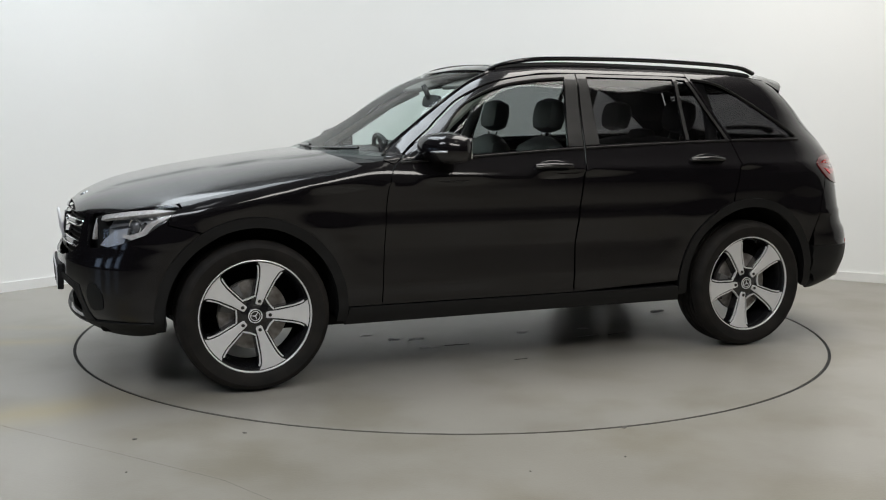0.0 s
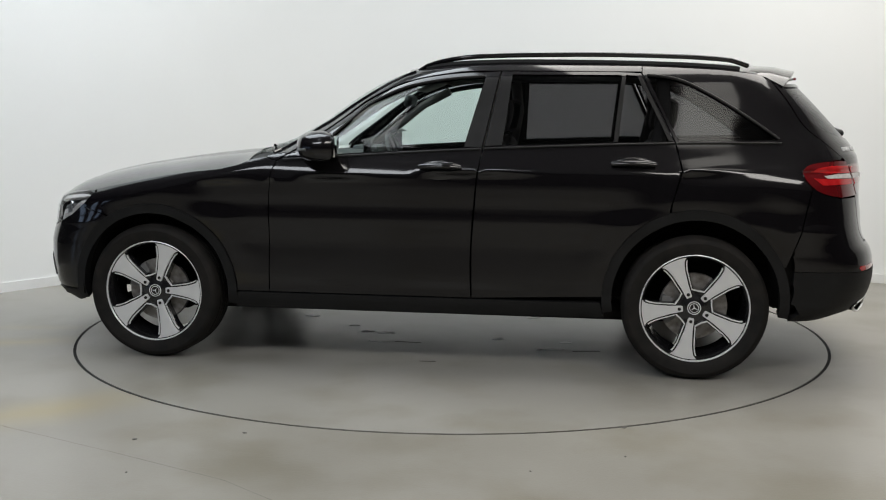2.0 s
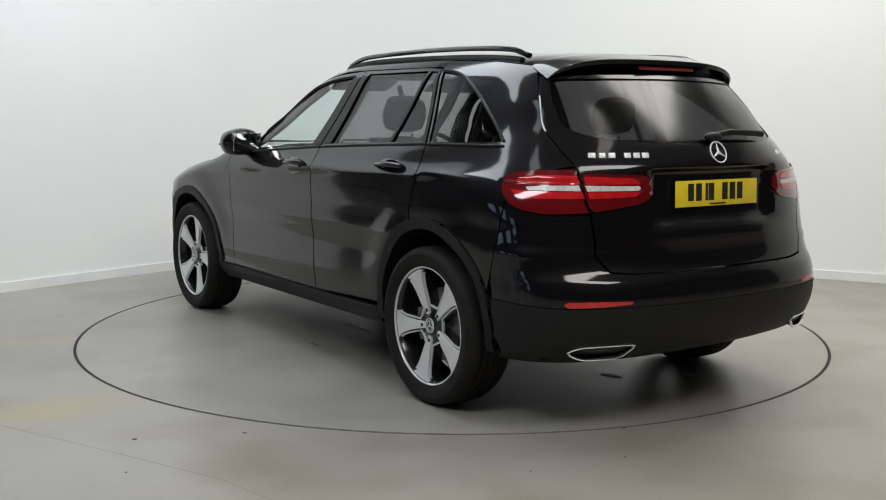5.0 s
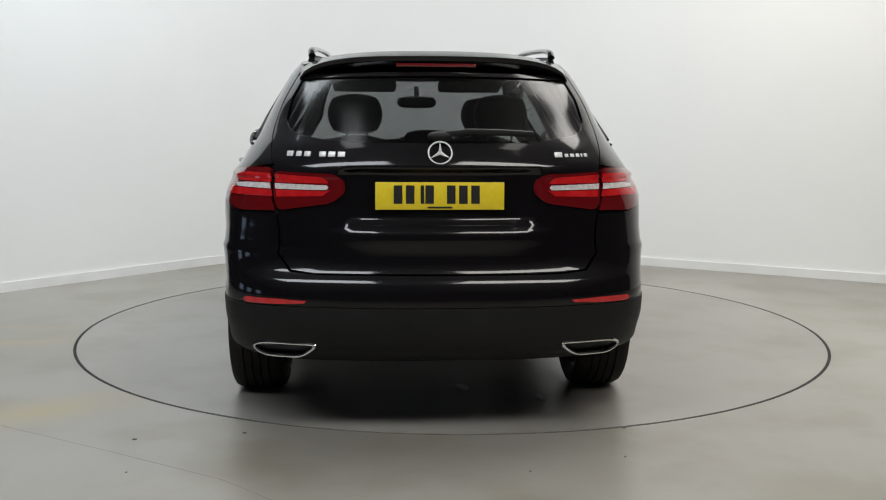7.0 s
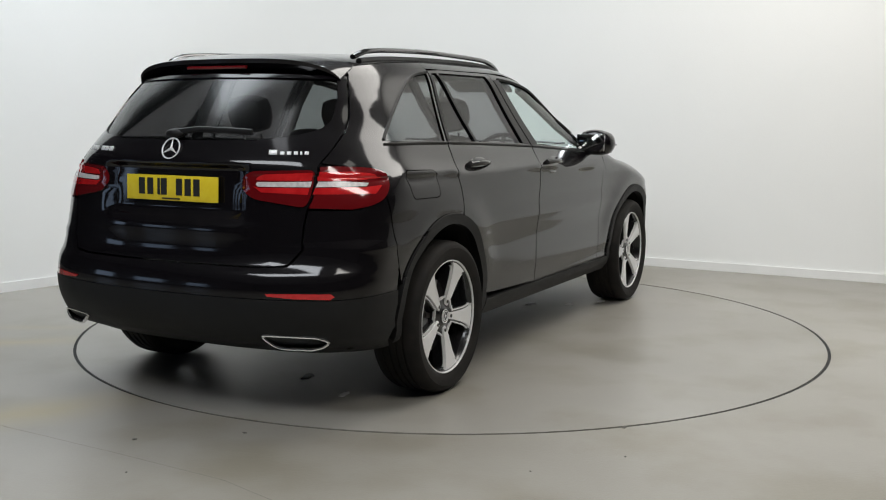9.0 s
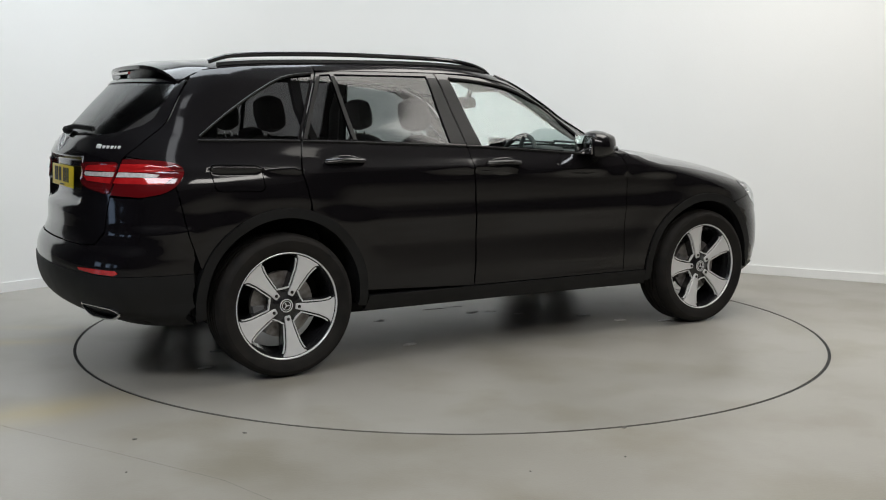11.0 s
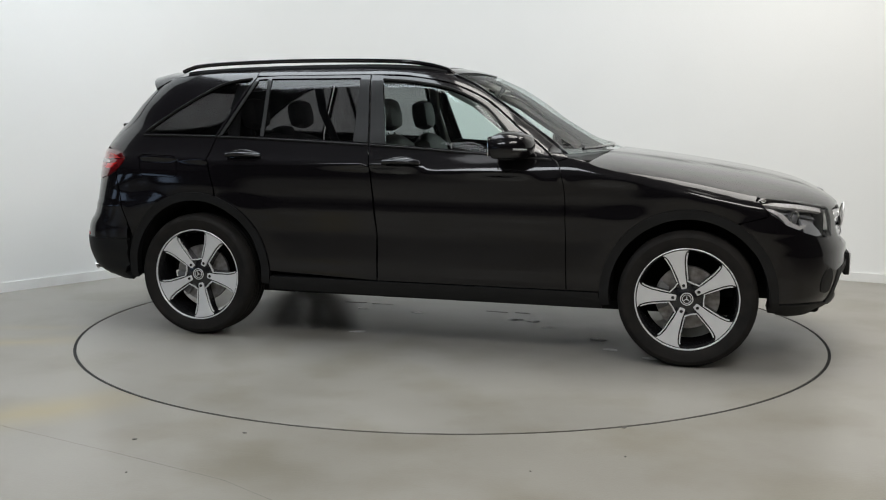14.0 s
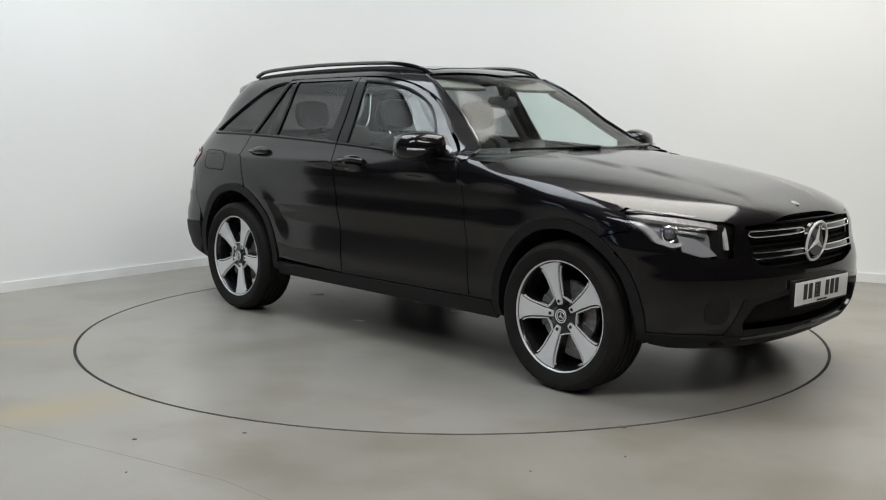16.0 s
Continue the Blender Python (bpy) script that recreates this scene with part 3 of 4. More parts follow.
REAR_LIGHT = [(-1.072, 1.535), (-1.038, 1.191), (-1.292, 1.197), (-1.132, 1.531)]
def behind(y, z):
    """The point of the side view at which the rear of the skin lies y from the centre plane."""
    return (ends(q_of_y(y, z, False), z, False).x, z)


def gate_edge(z):
    """Half the width of the tailgate at height z."""
    return curve(z, (0.76, 0.648), (0.925, 0.655), (1.095, 0.672), (1.165, 0.690), (1.225, 0.692), (1.36, 0.660), (1.475, 0.605), (1.50, 0.590))


GATE_LEVELS = [1.490 - 0.0185 * i for i in range(22)]
QUARTER = ([(-1.155, 1.546), (-1.155, 1.582), (-1.35, 1.574), (-1.55, 1.562), (-1.72, 1.543), (-1.80, 1.530), behind(0.595, 1.50)]
           + [behind(gate_edge(z) + 0.0035, z) for z in GATE_LEVELS if z > 1.105]
           + [(-2.056, 1.098), (-1.985, 1.089), (-1.932, 1.052), (-1.978, 0.985), (-1.93, 0.75), (-1.872, 0.585)]
           + arc(-WHEEL_X, REAR_ARCH, 0.457, 157, 74, 18) + [(-1.310, 0.88), (-1.358, 1.055), (-1.325, 1.19)])
QUARTER_PANE = flow([(-1.178, 1.530), (-1.290, 1.517), (-1.390, 1.486), (-1.535, 1.408), (-1.685, 1.312), (-1.828, 1.209)]) + [(-1.335, 1.198)]
WING = ([(0.795, 0.38)] + flow([(0.785, 0.74), (0.780, 0.90), (0.758, 1.03), (0.735, 1.078)]) + [(0.80, 1.098), (0.87, 1.088)]
        + [(x, hood_edge(x) - 0.004) for x in (0.95, 1.05, 1.2, 1.35, 1.5, 1.65, 1.77)] + [(1.764, 0.893), (1.822, 0.836), (1.830, 0.815), (1.71, 0.785)]
        + arc(WHEEL_X, ARCH, 0.457, 60, 179, 22) + [(0.97, 0.38)])
PILLAR = (flow([(0.735, 1.083), (0.61, 1.176), (0.50, 1.252), (0.40, 1.330), (0.28, 1.419), (0.09, 1.503), (-0.128, 1.545), (-0.345, 1.560), (-1.15, 1.554)])
          + [(-1.15, 1.586)] + flow([(-0.5, 1.597), (-0.128, 1.585), (0.045, 1.563), (0.195, 1.495), (0.355, 1.395), (0.495, 1.298), (0.635, 1.205), (0.772, 1.118)]) + [(0.79, 1.102)])
FUEL = rounded([(-1.822, 1.082), (-1.56, 1.074), (-1.545, 0.945), (-1.80, 0.950)], 0.035)


def dish_and_handle(door, x, z, s):
    y = side(x, z)
    bm = bmesh.new()
    bmesh.ops.create_uvsphere(bm, u_segments=28, v_segments=12, radius=1, matrix=pose(x, s * (y - 0.006), z - 0.006) @ Matrix.Diagonal((0.114, 0.009, 0.050, 1)))
    part("handle_dish", bm, GLOSS, door, "gloss black recessed dish")
    bm = bmesh.new()
    n = 16
    pts = [(x + 0.106 - 0.212 * i / n, s * (y + 0.002 + 0.020 * math.sin(math.pi * i / n)), z + 0.012 + 0.006 * math.sin(math.pi * i / n)) for i in range(n + 1)]
    tube_bm(bm, pts, 0.017, 12, flat=0.8)
    part("door_handle", bm, PAINT, door, "black painted pull handle")


def wing_mirror(s):
    m = new("wing_mirror")
    m.parent = car
    bm = bmesh.new()
    bmesh.ops.create_cube(bm, size=1)
    bmesh.ops.subdivide_edges(bm, edges=bm.edges[:], cuts=7, use_grid_fill=True)
    for v in bm.verts:
        p = v.co * 2
        q = Vector(p)
        for i in range(3):
            a, b = p[(i + 1) % 3] ** 2, p[(i + 2) % 3] ** 2
            q[i] = p[i] * math.sqrt(max(0, 1 - 0.42 * (a + b) + a * b * 0.30))
        ahead = smooth((q.x + 1) / 2)
        v.co = (0.500 + q.x * 0.105 - 0.035 * q.y, s * (0.972 + q.y * 0.122), 1.160 + q.z * 0.086 * (1 - 0.15 * ahead) - 0.006 * q.y)
    bmesh.ops.recalc_face_normals(bm, faces=bm.faces[:])
    part("mirror_shell", bm, PAINT, m, "gloss black rounded shell")
    bm = bmesh.new()
    tube_bm(bm, [(0.585, s * 0.905, 1.142), (0.590, s * 0.97, 1.144), (0.572, s * 1.05, 1.144), (0.525, s * 1.082, 1.146)], 0.008, 8, flat=0.8)
    part("indicator", bm, SATIN, m, "clear indicator strip")
    box_part("mirror_glass", 0.006, 0.190, 0.105, pose(0.397, s * 0.962, 1.160, 0, 0, s * 8), MIRROR, m, 0.002)
    bm = bmesh.new()
    tube_bm(bm, [(0.545, s * 0.86, 1.085), (0.53, s * 0.90, 1.095), (0.52, s * 0.935, 1.115)], 0.030, 12, flat=0.7, up=Vector((0, 1, 0)))
    part("mirror_foot", bm, GLOSS, m)


def side_parts(s):
    wing = panel("front_wing", WING, flank, PAINT, car, flip=s)
    door = panel("front_door", FRONT_DOOR, flank, PAINT, car, flip=s, holes=[FRONT_PANE])
    panel("window_pane", FRONT_PANE, flank, GLASS, door, "lightly tinted glass", thick=0.004, lift=-0.007, flip=s, step=(0.06, 0.06))
    panel("mirror_sail", [(0.690, 1.096), (0.475, 1.117), (0.452, 1.208), (0.60, 1.150)], flank, GLOSS, door, "gloss black triangle", lift=0.003, thick=0.006, flip=s)
    dish_and_handle(door, -0.14, 1.048, s)
    back = panel("rear_door", REAR_DOOR, flank, PAINT, car, flip=s, holes=[REAR_PANE, REAR_LIGHT])
    panel("window_pane", REAR_PANE, flank, PRIVACY, back, "dark privacy glass", thick=0.004, lift=-0.007, flip=s, step=(0.06, 0.06))
    panel("quarter_light", REAR_LIGHT, flank, PRIVACY, back, "dark privacy glass", thick=0.004, lift=-0.007, flip=s, step=(0.06, 0.06))
    dish_and_handle(back, -1.115, 1.074, s)
    for owner, strip in ((door, [(-0.256, 1.161), (-0.341, 1.521), (-0.409, 1.521), (-0.345, 1.161)]),
                         (back, [(-0.361, 1.166), (-0.424, 1.527), (-0.480, 1.527), (-0.450, 1.172)]),
                         (back, [(-1.014, 1.193), (-1.050, 1.524), (-1.070, 1.523), (-1.036, 1.193)]),
                         (back, [(-1.288, 1.199), (-1.133, 1.520), (-1.154, 1.520), (-1.309, 1.199)])):
        panel("pillar_trim", strip, flank, APPLIQUE, owner, "satin black pillar trim", lift=0.003, thick=0.006, flip=s, step=(0.05, 0.05))
    quarter = panel("rear_quarter", QUARTER, flank, PAINT, car, flip=s, holes=[QUARTER_PANE] + ([FUEL] if s < 0 else []))
    panel("quarter_window", QUARTER_PANE, flank, PRIVACY, quarter, "dark privacy glass", thick=0.004, lift=-0.007, flip=s, step=(0.06, 0.06))
    for a, b in zip((QUARTER_PANE, FRONT_PANE), (quarter, door)):
        bm = bmesh.new()
        line = a[:26] if a is QUARTER_PANE else a[1:-2]
        tube_bm(bm, [(x, s * (side(x, z + 0.005) + 0.001), z + 0.005) for x, z in line], 0.0075, 8)
        part("window_moulding", bm, APPLIQUE, b, "satin black window moulding")
    if s < 0:
        c = (sum(p[0] for p in FUEL) / len(FUEL), sum(p[1] for p in FUEL) / len(FUEL))
        panel("fuel_flap", [(c[0] + (p[0] - c[0]) * 0.965, c[1] + (p[1] - c[1]) * 0.94) for p in FUEL], flank, PAINT, quarter, flip=s)
    panel("roof_pillar", PILLAR, flank, PAINT, car, flip=s)
    # belt moulding along the foot of the windows
    for x0, x1 in ((0.70, -0.343), (-0.36, -1.315), (-1.33, -1.84)):
        n, bm = 18, bmesh.new()
        xs = [x0 + (x1 - x0) * i / n for i in range(n + 1)]
        belt = [curve(x, (-1.84, 1.194), (-1.3, 1.189), (-0.33, 1.152), (0.43, 1.106), (0.70, 1.088)) for x in xs]
        tube_bm(bm, [(x, s * (side(x, z) + 0.002), z) for x, z in zip(xs, belt)], 0.006, 8)
        part("belt_moulding", bm, APPLIQUE, car, "thin satin black moulding")
    for c, arch in ((WHEEL_X, ARCH), (-WHEEL_X, REAR_ARCH)):
        panel("arch_trim", arc(c, arch, 0.464, -9, 189, 40) + arc(c, arch, 0.415, 189, -9, 40), flank, TRIM, car, "black plastic wheel arch trim", lift=0.010, thick=0.05, flip=s)
        n, bm = 28, bmesh.new()
        rows = []
        for y in (0.885, 0.72, 0.56):
            rows.append([bm.verts.new((c + 0.424 * math.cos(radians(-6 + 192 * i / n)), s * y, arch + 0.424 * math.sin(radians(-6 + 192 * i / n)))) for i in range(n + 1)])
        for r0, r1 in zip(rows, rows[1:]):
            for i in range(n):
                bm.faces.new((r0[i], r0[i + 1], r1[i + 1], r1[i]))
        bm.faces.new(rows[-1])
        part("wheel_well", bm, DARK, car)
    panel("sill_trim", [(0.985, 0.29), (0.965, 0.374), (-0.965, 0.374), (-0.985, 0.30)], flank, TRIM, car, "black plastic sill trim", lift=0.012, thick=0.06, flip=s)
    panel("inner_side", [(1.93, 0.34), (1.75, 0.82), (1.2, 0.95), (0.8, 1.02), (0.6, 1.08), (-1.9, 1.14), (-2.0, 0.7), (-1.93, 0.34)], flank, DARK, car,
          step=(0.09, 0.09), lift=-0.05, flip=s, holes=[arc(c, a, 0.43, 0, 350, 35) for c, a in ((WHEEL_X, ARCH), (-WHEEL_X, REAR_ARCH))])
    wing_mirror(s)
    n, bm = 40, bmesh.new()
    xs = [0.045 - 1.74 * i / n for i in range(n + 1)]
    rail = [(x, s * (side(x, top_edge(x)) - 0.045), curve(x, (-1.695, 1.585), (-1.60, 1.615), (-1.3, 1.636), (-0.8, 1.647), (-0.3, 1.640), (-0.12, 1.622), (0.0, 1.592), (0.045, 1.566))) for x in xs]
    tube_bm(bm, rail, 0.017, 10, flat=0.75)
    part("roof_rail", bm, GLOSS, car, "raised gloss black roof rail")
    bm = bmesh.new()
    tube_bm(bm, [(x, y, top_edge(x) + 0.010) for x, y, z in rail[1:-1]], 0.017, 8)
    part("roof_rail_base", bm, TRIM, car)


# bonnet, windscreen and roof
def strip_outline(x0, x1, front_edge, rear_edge, n=10):
    out = [(front_edge(-1 + 2 * i / n), -1 + 2 * i / n) for i in range(n + 1)]
    return out + [(rear_edge(1 - 2 * i / n), 1 - 2 * i / n) for i in range(n + 1)]


bonnet = panel("bonnet", strip_outline(0, 0, lambda s: 2.203, lambda s: 0.985 - 0.09 * s * s), bonnet_surface, PAINT, car, step=(0.04, 0.06), thick=0.02)
bm = bmesh.new()
bmesh.ops.create_cone(bm, cap_ends=True, segments=28, radius1=0.022, radius2=0.020, depth=0.004, matrix=pose(2.145, 0, bonnet_surface(2.145, 0).z + 0.002, 0, 27))
part("bonnet_badge", bm, SATIN, bonnet, "small round silver badge")

SCREEN_EDGE = flow([(0.768, 1.122), (0.631, 1.209), (0.491, 1.302), (0.351, 1.399), (0.191, 1.499), (0.055, 1.559)], 3)
screen = [fx(x, z) for x, z in SCREEN_EDGE]
windscreen = panel("windscreen", both([(0, 1.135), (screen[0][0] * 0.5, 1.130)] + screen + [(screen[-1][0] * 0.5, 1.5635), (0, 1.566)]), front, SCREEN, car, "clear windscreen glass",
                   step=(0.07, 0.05), thick=0.005, lift=-0.004)
for k in (1, -1):
    bm = tube_bm(bmesh.new(), [front(k * q, z) + Vector((0.004, 0, 0.001)) for q, z in screen], 0.007, 6)
    part("screen_seal", bm, GLOSS, windscreen)
roof = panel("roof", strip_outline(0, 0, lambda s: 0.192 - 0.145 * s * s, lambda s: -1.80 + 0.06 * s * s), roof_surface, PAINT, car, step=(0.06, 0.08), thick=0.02)
panel("sunroof", [(-0.02, -0.72), (-0.02, 0.72), (-0.62, 0.74), (-0.62, -0.74)], roof_surface, GLOSS, roof, "dark glass sunroof", step=(0.06, 0.1), lift=0.003, thick=0.006)
panel("headliner", strip_outline(0, 0, lambda s: 0.12 - 0.105 * s * s, lambda s: -1.78), roof_surface, LINING, car, "grey cloth headliner", step=(0.12, 0.16), lift=-0.045)
for y0, y1 in ((-0.62, 0.02), (0.02, 0.62)):
    bm = bmesh.new()
    a = [Vector((0.93 - 0.25 * (y0 + (y1 - y0) * i / 10) ** 2, y0 + (y1 - y0) * i / 10, 1.142 + 0.012 * i / 10)) for i in range(11)]
    tube_bm(bm, a, 0.008, 6)
    part("wiper", bm, GLOSS, car, "black windscreen wiper")
panel("cowl", both([(0, 1.118), fx(0.90, 1.114), fx(0.80, 1.118), (screen[0][0] * 0.6, 1.136), (0, 1.139)]), front, TRIM, car, "black plastic scuttle", step=(0.08, 0.02), lift=-0.030)

# front end
def along(points, f, n=6):
    """Carries a line of side-view points over to the parameters of the front or rear."""
    out = []
    for a, b in zip(points, points[1:]):
        out += [f(a[0] + (b[0] - a[0]) * i / n, a[1] + (b[1] - a[1]) * i / n) for i in range(n)]
    return out + [f(*points[-1])]


LAMP = [fx(*p) for p in ((1.772, 0.892), (1.815, 0.902), (1.955, 0.889), (2.085, 0.860), (2.122, 0.840), (2.148, 0.700), (2.140, 0.690), (2.085, 0.697), (2.010, 0.725), (1.915, 0.770), (1.832, 0.833))]
LAMP_OUT = LAMP[0][0]
LAMP = rounded([(LAMP[0][0] + (q - LAMP[0][0]) * 1.13, z) for q, z in LAMP], 0.012, 1, 1, 3)
GRILLE = [(0, 0.842), fy(0.33, 0.842), fy(0.500, 0.832), fy(0.485, 0.75), fy(0.455, 0.66), fy(0.27, 0.622), (0, 0.612)]
INTAKE = rounded([(-0.001, 0.50), fy(0.30, 0.508), fy(0.49, 0.480), fy(0.545, 0.40), fy(0.50, 0.337), (-0.001, 0.322)], 0.02, 1, 1, 3)[5:-5]
INTAKE = [(0, 0.50)] + INTAKE + [(0, 0.322)]
edge = [fx(x, z) for x, z in arc(WHEEL_X, ARCH, 0.457, -10, 58, 24)]
BUMPER = ([(0, 0.255), fy(0.5, 0.27), fy(0.75, 0.285)] + edge + along([(1.713, 0.781), (1.834, 0.811), (1.827, 0.836), (1.768, 0.886), (1.79, 0.908)], fx)
          + [fx(x, hood_edge(x) - 0.006) for x in (1.87, 1.95, 2.03, 2.10, 2.16)] + [fy(0.25, 0.846), (0, 0.848)])
mirrored = lambda pts: [(-u, v) for u, v in pts]
bumper = panel("front_bumper", both(BUMPER), front, PAINT, car, step=(0.03, 0.025), holes=[LAMP, mirrored(LAMP), both(GRILLE), both(INTAKE)])
panel("lower_trim", both([(0, 0.252), fy(0.5, 0.267), fy(0.75, 0.282), edge[0], edge[1], edge[2], edge[3], fx(1.86, 0.352), fy(0.70, 0.348), fy(0.50, 0.332), fy(0.46, 0.328), (0, 0.316)]), front, TRIM, bumper,
      "black plastic lower trim", step=(0.03, 0.02), lift=0.008, thick=0.03)
bm = bmesh.new()
tube_bm(bm, [ends(q_of_y(abs(y), 0.318), 0.318) * 1 if y >= 0 else Vector((ends(q_of_y(-y, 0.318), 0.318).x, y, 0.318)) for y in [-0.50 + 0.05 * i for i in range(21)]], 0.016, 8, flat=0.6)
part("lip", bm, LIP_GREY, bumper, "dark grey lower lip")
panel("intake_surround", both([(0, 0.535), fy(0.32, 0.532), fy(0.545, 0.508), fy(0.585, 0.406), fy(0.606, 0.338), fy(0.48, 0.318), (0, 0.306)]), front, TRIM, bumper, "black plastic intake surround",
      step=(0.03, 0.02), lift=0.005, thick=0.03, holes=[both(INTAKE)])
# Plain dark sheet: the shade inside the opening is put into its colour.
panel("intake_backing", both(INTAKE), front, DARK, bumper, "dark sheet for the shaded depth of the lower intake", step=(0.05, 0.05), lift=-0.06)
INLET = rounded([fx(2.110, 0.405), fx(2.115, 0.480), fx(2.145, 0.530), fx(2.172, 0.530), fx(2.182, 0.470), fx(2.160, 0.395)], 0.03, 1, 1, 4)
for pts in (INLET, mirrored(INLET)):
    panel("air_inlet", pts, front, TRIM, bumper, "black plastic corner inlet", step=(0.02, 0.015), lift=0.003, thick=0.01)

grille = new("grille")
grille.parent = car
# Plain dark sheet whose colour stands for the shade behind the louvres.
panel("grille_back", both(GRILLE), front, DARK, grille, "dark sheet for the shaded depth behind the grille", step=(0.05, 0.05), lift=-0.055)
for r in range(9):
    z = 0.640 + r * 0.024
    bm = bmesh.new()
    w = curve(z, (0.62, 0.30), (0.66, 0.42), (0.75, 0.46), (0.84, 0.48))
    tube_bm(bm, [front(fy(y, z)[0], z) + Vector((-0.035, 0, 0)) for y in [-w + 2 * w * i / 12 for i in range(13)]], 0.0035, 5)
    part("grille_wire", bm, TRIM, grille)
for s in (1, -1):
    for z in (0.795, 0.697):
        louvre = [fy(0.085, z + 0.012), fy(0.475, z + 0.014), fy(0.490, z), fy(0.465, z - 0.014), fy(0.085, z - 0.012)]
        pts = louvre if s > 0 else mirrored(louvre)
        bar = panel("louvre", pts, front, GLOSS, grille, "black louvre with a silver border", step=(0.02, 0.01), lift=-0.008, thick=0.02)
        bm = bmesh.new()
        loop = densify(rounded(pts, 0.010, 2.0, 1.0, 2), 0.03, 0.02)
        tube_bm(bm, [front(u, v) + Vector((-0.004, 0, 0)) for u, v in loop], 0.0042, 6, closed=True)
        part("louvre_border", bm, CHROME, bar, "bright silver border")


def ring_badge(name, m, r, parent, thick=0.008):
    """A plain ring with three bars from its middle."""
    bm = bmesh.new()
    tube_bm(bm, [m @ Vector((r * math.cos(a), 0, r * math.sin(a))) for a in [2 * math.pi * i / 36 for i in range(36)]], thick, 8, closed=True, up=m.to_3x3() @ Vector((0, 1, 0)))
    for k in range(3):
        a = math.pi / 2 + 2 * math.pi * k / 3
        tip, w = Vector((r * math.cos(a), 0, r * math.sin(a))), Vector((-math.sin(a), 0, math.cos(a))) * r * 0.17
        o = Vector((0, 0, 0))
        up = Vector((0, -thick * 1.1, 0))
        vs = [bm.verts.new(m @ p) for p in (o + w, tip, o - w, o + up * 1.6, tip + up * 0.4)]
        for f in ((0, 1, 4, 3), (2, 3, 4, 1), (0, 3, 2)):
            bm.faces.new([vs[i] for i in f])
    return part(name, bm, BADGE, parent, "round bright silver emblem")


bm = bmesh.new()
bmesh.ops.create_cone(bm, cap_ends=True, segments=40, radius1=0.085, radius2=0.078, depth=0.012, matrix=pose(2.250, 0, 0.742, 0, 82))
part("emblem_plate", bm, GLOSS, grille)
ring_badge("emblem", pose(2.263, 0, 0.736, 8, 0, 90), 0.094, grille, 0.0065)


def number_plate(name, m, face, parent, label):
    p = part(name, box_bm(bmesh.new(), 0.52, 0.006, 0.111, m, 0.003), face, parent, label)
    x = -0.186
    for k in range(7):
        if k == 4:
            x += 0.038
        box_part("character_bar", 0.034 if k != 2 else 0.014, 0.0024, 0.073, m @ pose(x + 0.017, -0.0036, 0.006), INK, p, 0.0)
        x += 0.049 if k != 2 else 0.029
    box_part("dealer_bar", 0.10, 0.0024, 0.007, m @ pose(0, -0.0036, -0.046), INK, p, 0.0)
    return p


box_part("plate_holder", 0.03, 0.53, 0.13, pose(2.284, 0, 0.507, 0, -2), TRIM, bumper, 0.006)
number_plate("number_plate", pose(2.302, 0, 0.507, 2, 0, 90), PLATE_W, bumper, "white plate with dark character bars")


def head_lamp(s):
    lamp = new("head_lamp")
    lamp.parent = car
    shape = LAMP if s > 0 else mirrored(LAMP)
    f = (lambda p: p) if s > 0 else mirrored
    panel("lens", shape, front, LENS, lamp, "clear lens", step=(0.03, 0.02), lift=0.002, thick=0.004)
    panel("housing", shape, front, LAMP_SILVER, lamp, "silver-grey lamp housing", step=(0.03, 0.02), lift=-0.060)
    deep = lambda pts: f([(LAMP_OUT + (q_of_x(x, z) - LAMP_OUT) * 1.13, z) for x, z in pts])
    brow = deep(((1.790, 0.886), (1.85, 0.893), (1.970, 0.880), (2.065, 0.857), (2.110, 0.832), (2.136, 0.730), (2.128, 0.734), (2.104, 0.822), (2.058, 0.840), (1.975, 0.858), (1.855, 0.876)))
    panel("daylight_strip", brow, front, LAMP_WHITE, lamp, "white light guide", step=(0.02, 0.012), lift=-0.014, thick=0.02)
    hook = deep(((1.805, 0.868), (1.855, 0.858), (1.905, 0.828), (1.942, 0.785), (1.990, 0.764), (2.016, 0.770), (2.018, 0.752), (1.986, 0.744), (1.930, 0.764), (1.886, 0.813), (1.846, 0.842)))
    panel("lower_strip", hook, front, LAMP_WHITE, lamp, "white light guide", step=(0.02, 0.012), lift=-0.018, thick=0.02)
    bowl = deep(((1.995, 0.800), (2.050, 0.785), (2.100, 0.735), (2.118, 0.708), (2.075, 0.703), (2.022, 0.728)))
    panel("reflector", bowl, front, REFLECTOR, lamp, "bright reflector", step=(0.02, 0.012), lift=-0.030, thick=0.02)
    slit = deep(((1.93, 0.845), (2.02, 0.832), (2.075, 0.812), (2.085, 0.790), (2.02, 0.815), (1.945, 0.822)))
    panel("reflector", slit, front, LAMP_BODY, lamp, "dark upper chamber", step=(0.02, 0.012), lift=-0.040, thick=0.02)
    p = front(s * q_of_x(1.995, 0.805), 0.805)
    bm = bmesh.new()
    bmesh.ops.create_uvsphere(bm, u_segments=24, v_segments=12, radius=0.030, matrix=pose(p.x - 0.045, p.y - s * 0.03, 0.800))
    part("projector", bm, LAMP_BODY, lamp, "grey projector lens")
    bm = bmesh.new()
    tube_bm(bm, [Vector((p.x - 0.030, p.y - s * 0.022, 0.80)) + Vector((-0.6 * s * 0.036 * math.cos(a) * s, s * 0.8 * 0.036 * math.cos(a), 0.036 * math.sin(a))) for a in [2 * math.pi * i / 24 for i in range(24)]], 0.004, 6, closed=True)
    part("projector_ring", bm, CHROME, lamp)


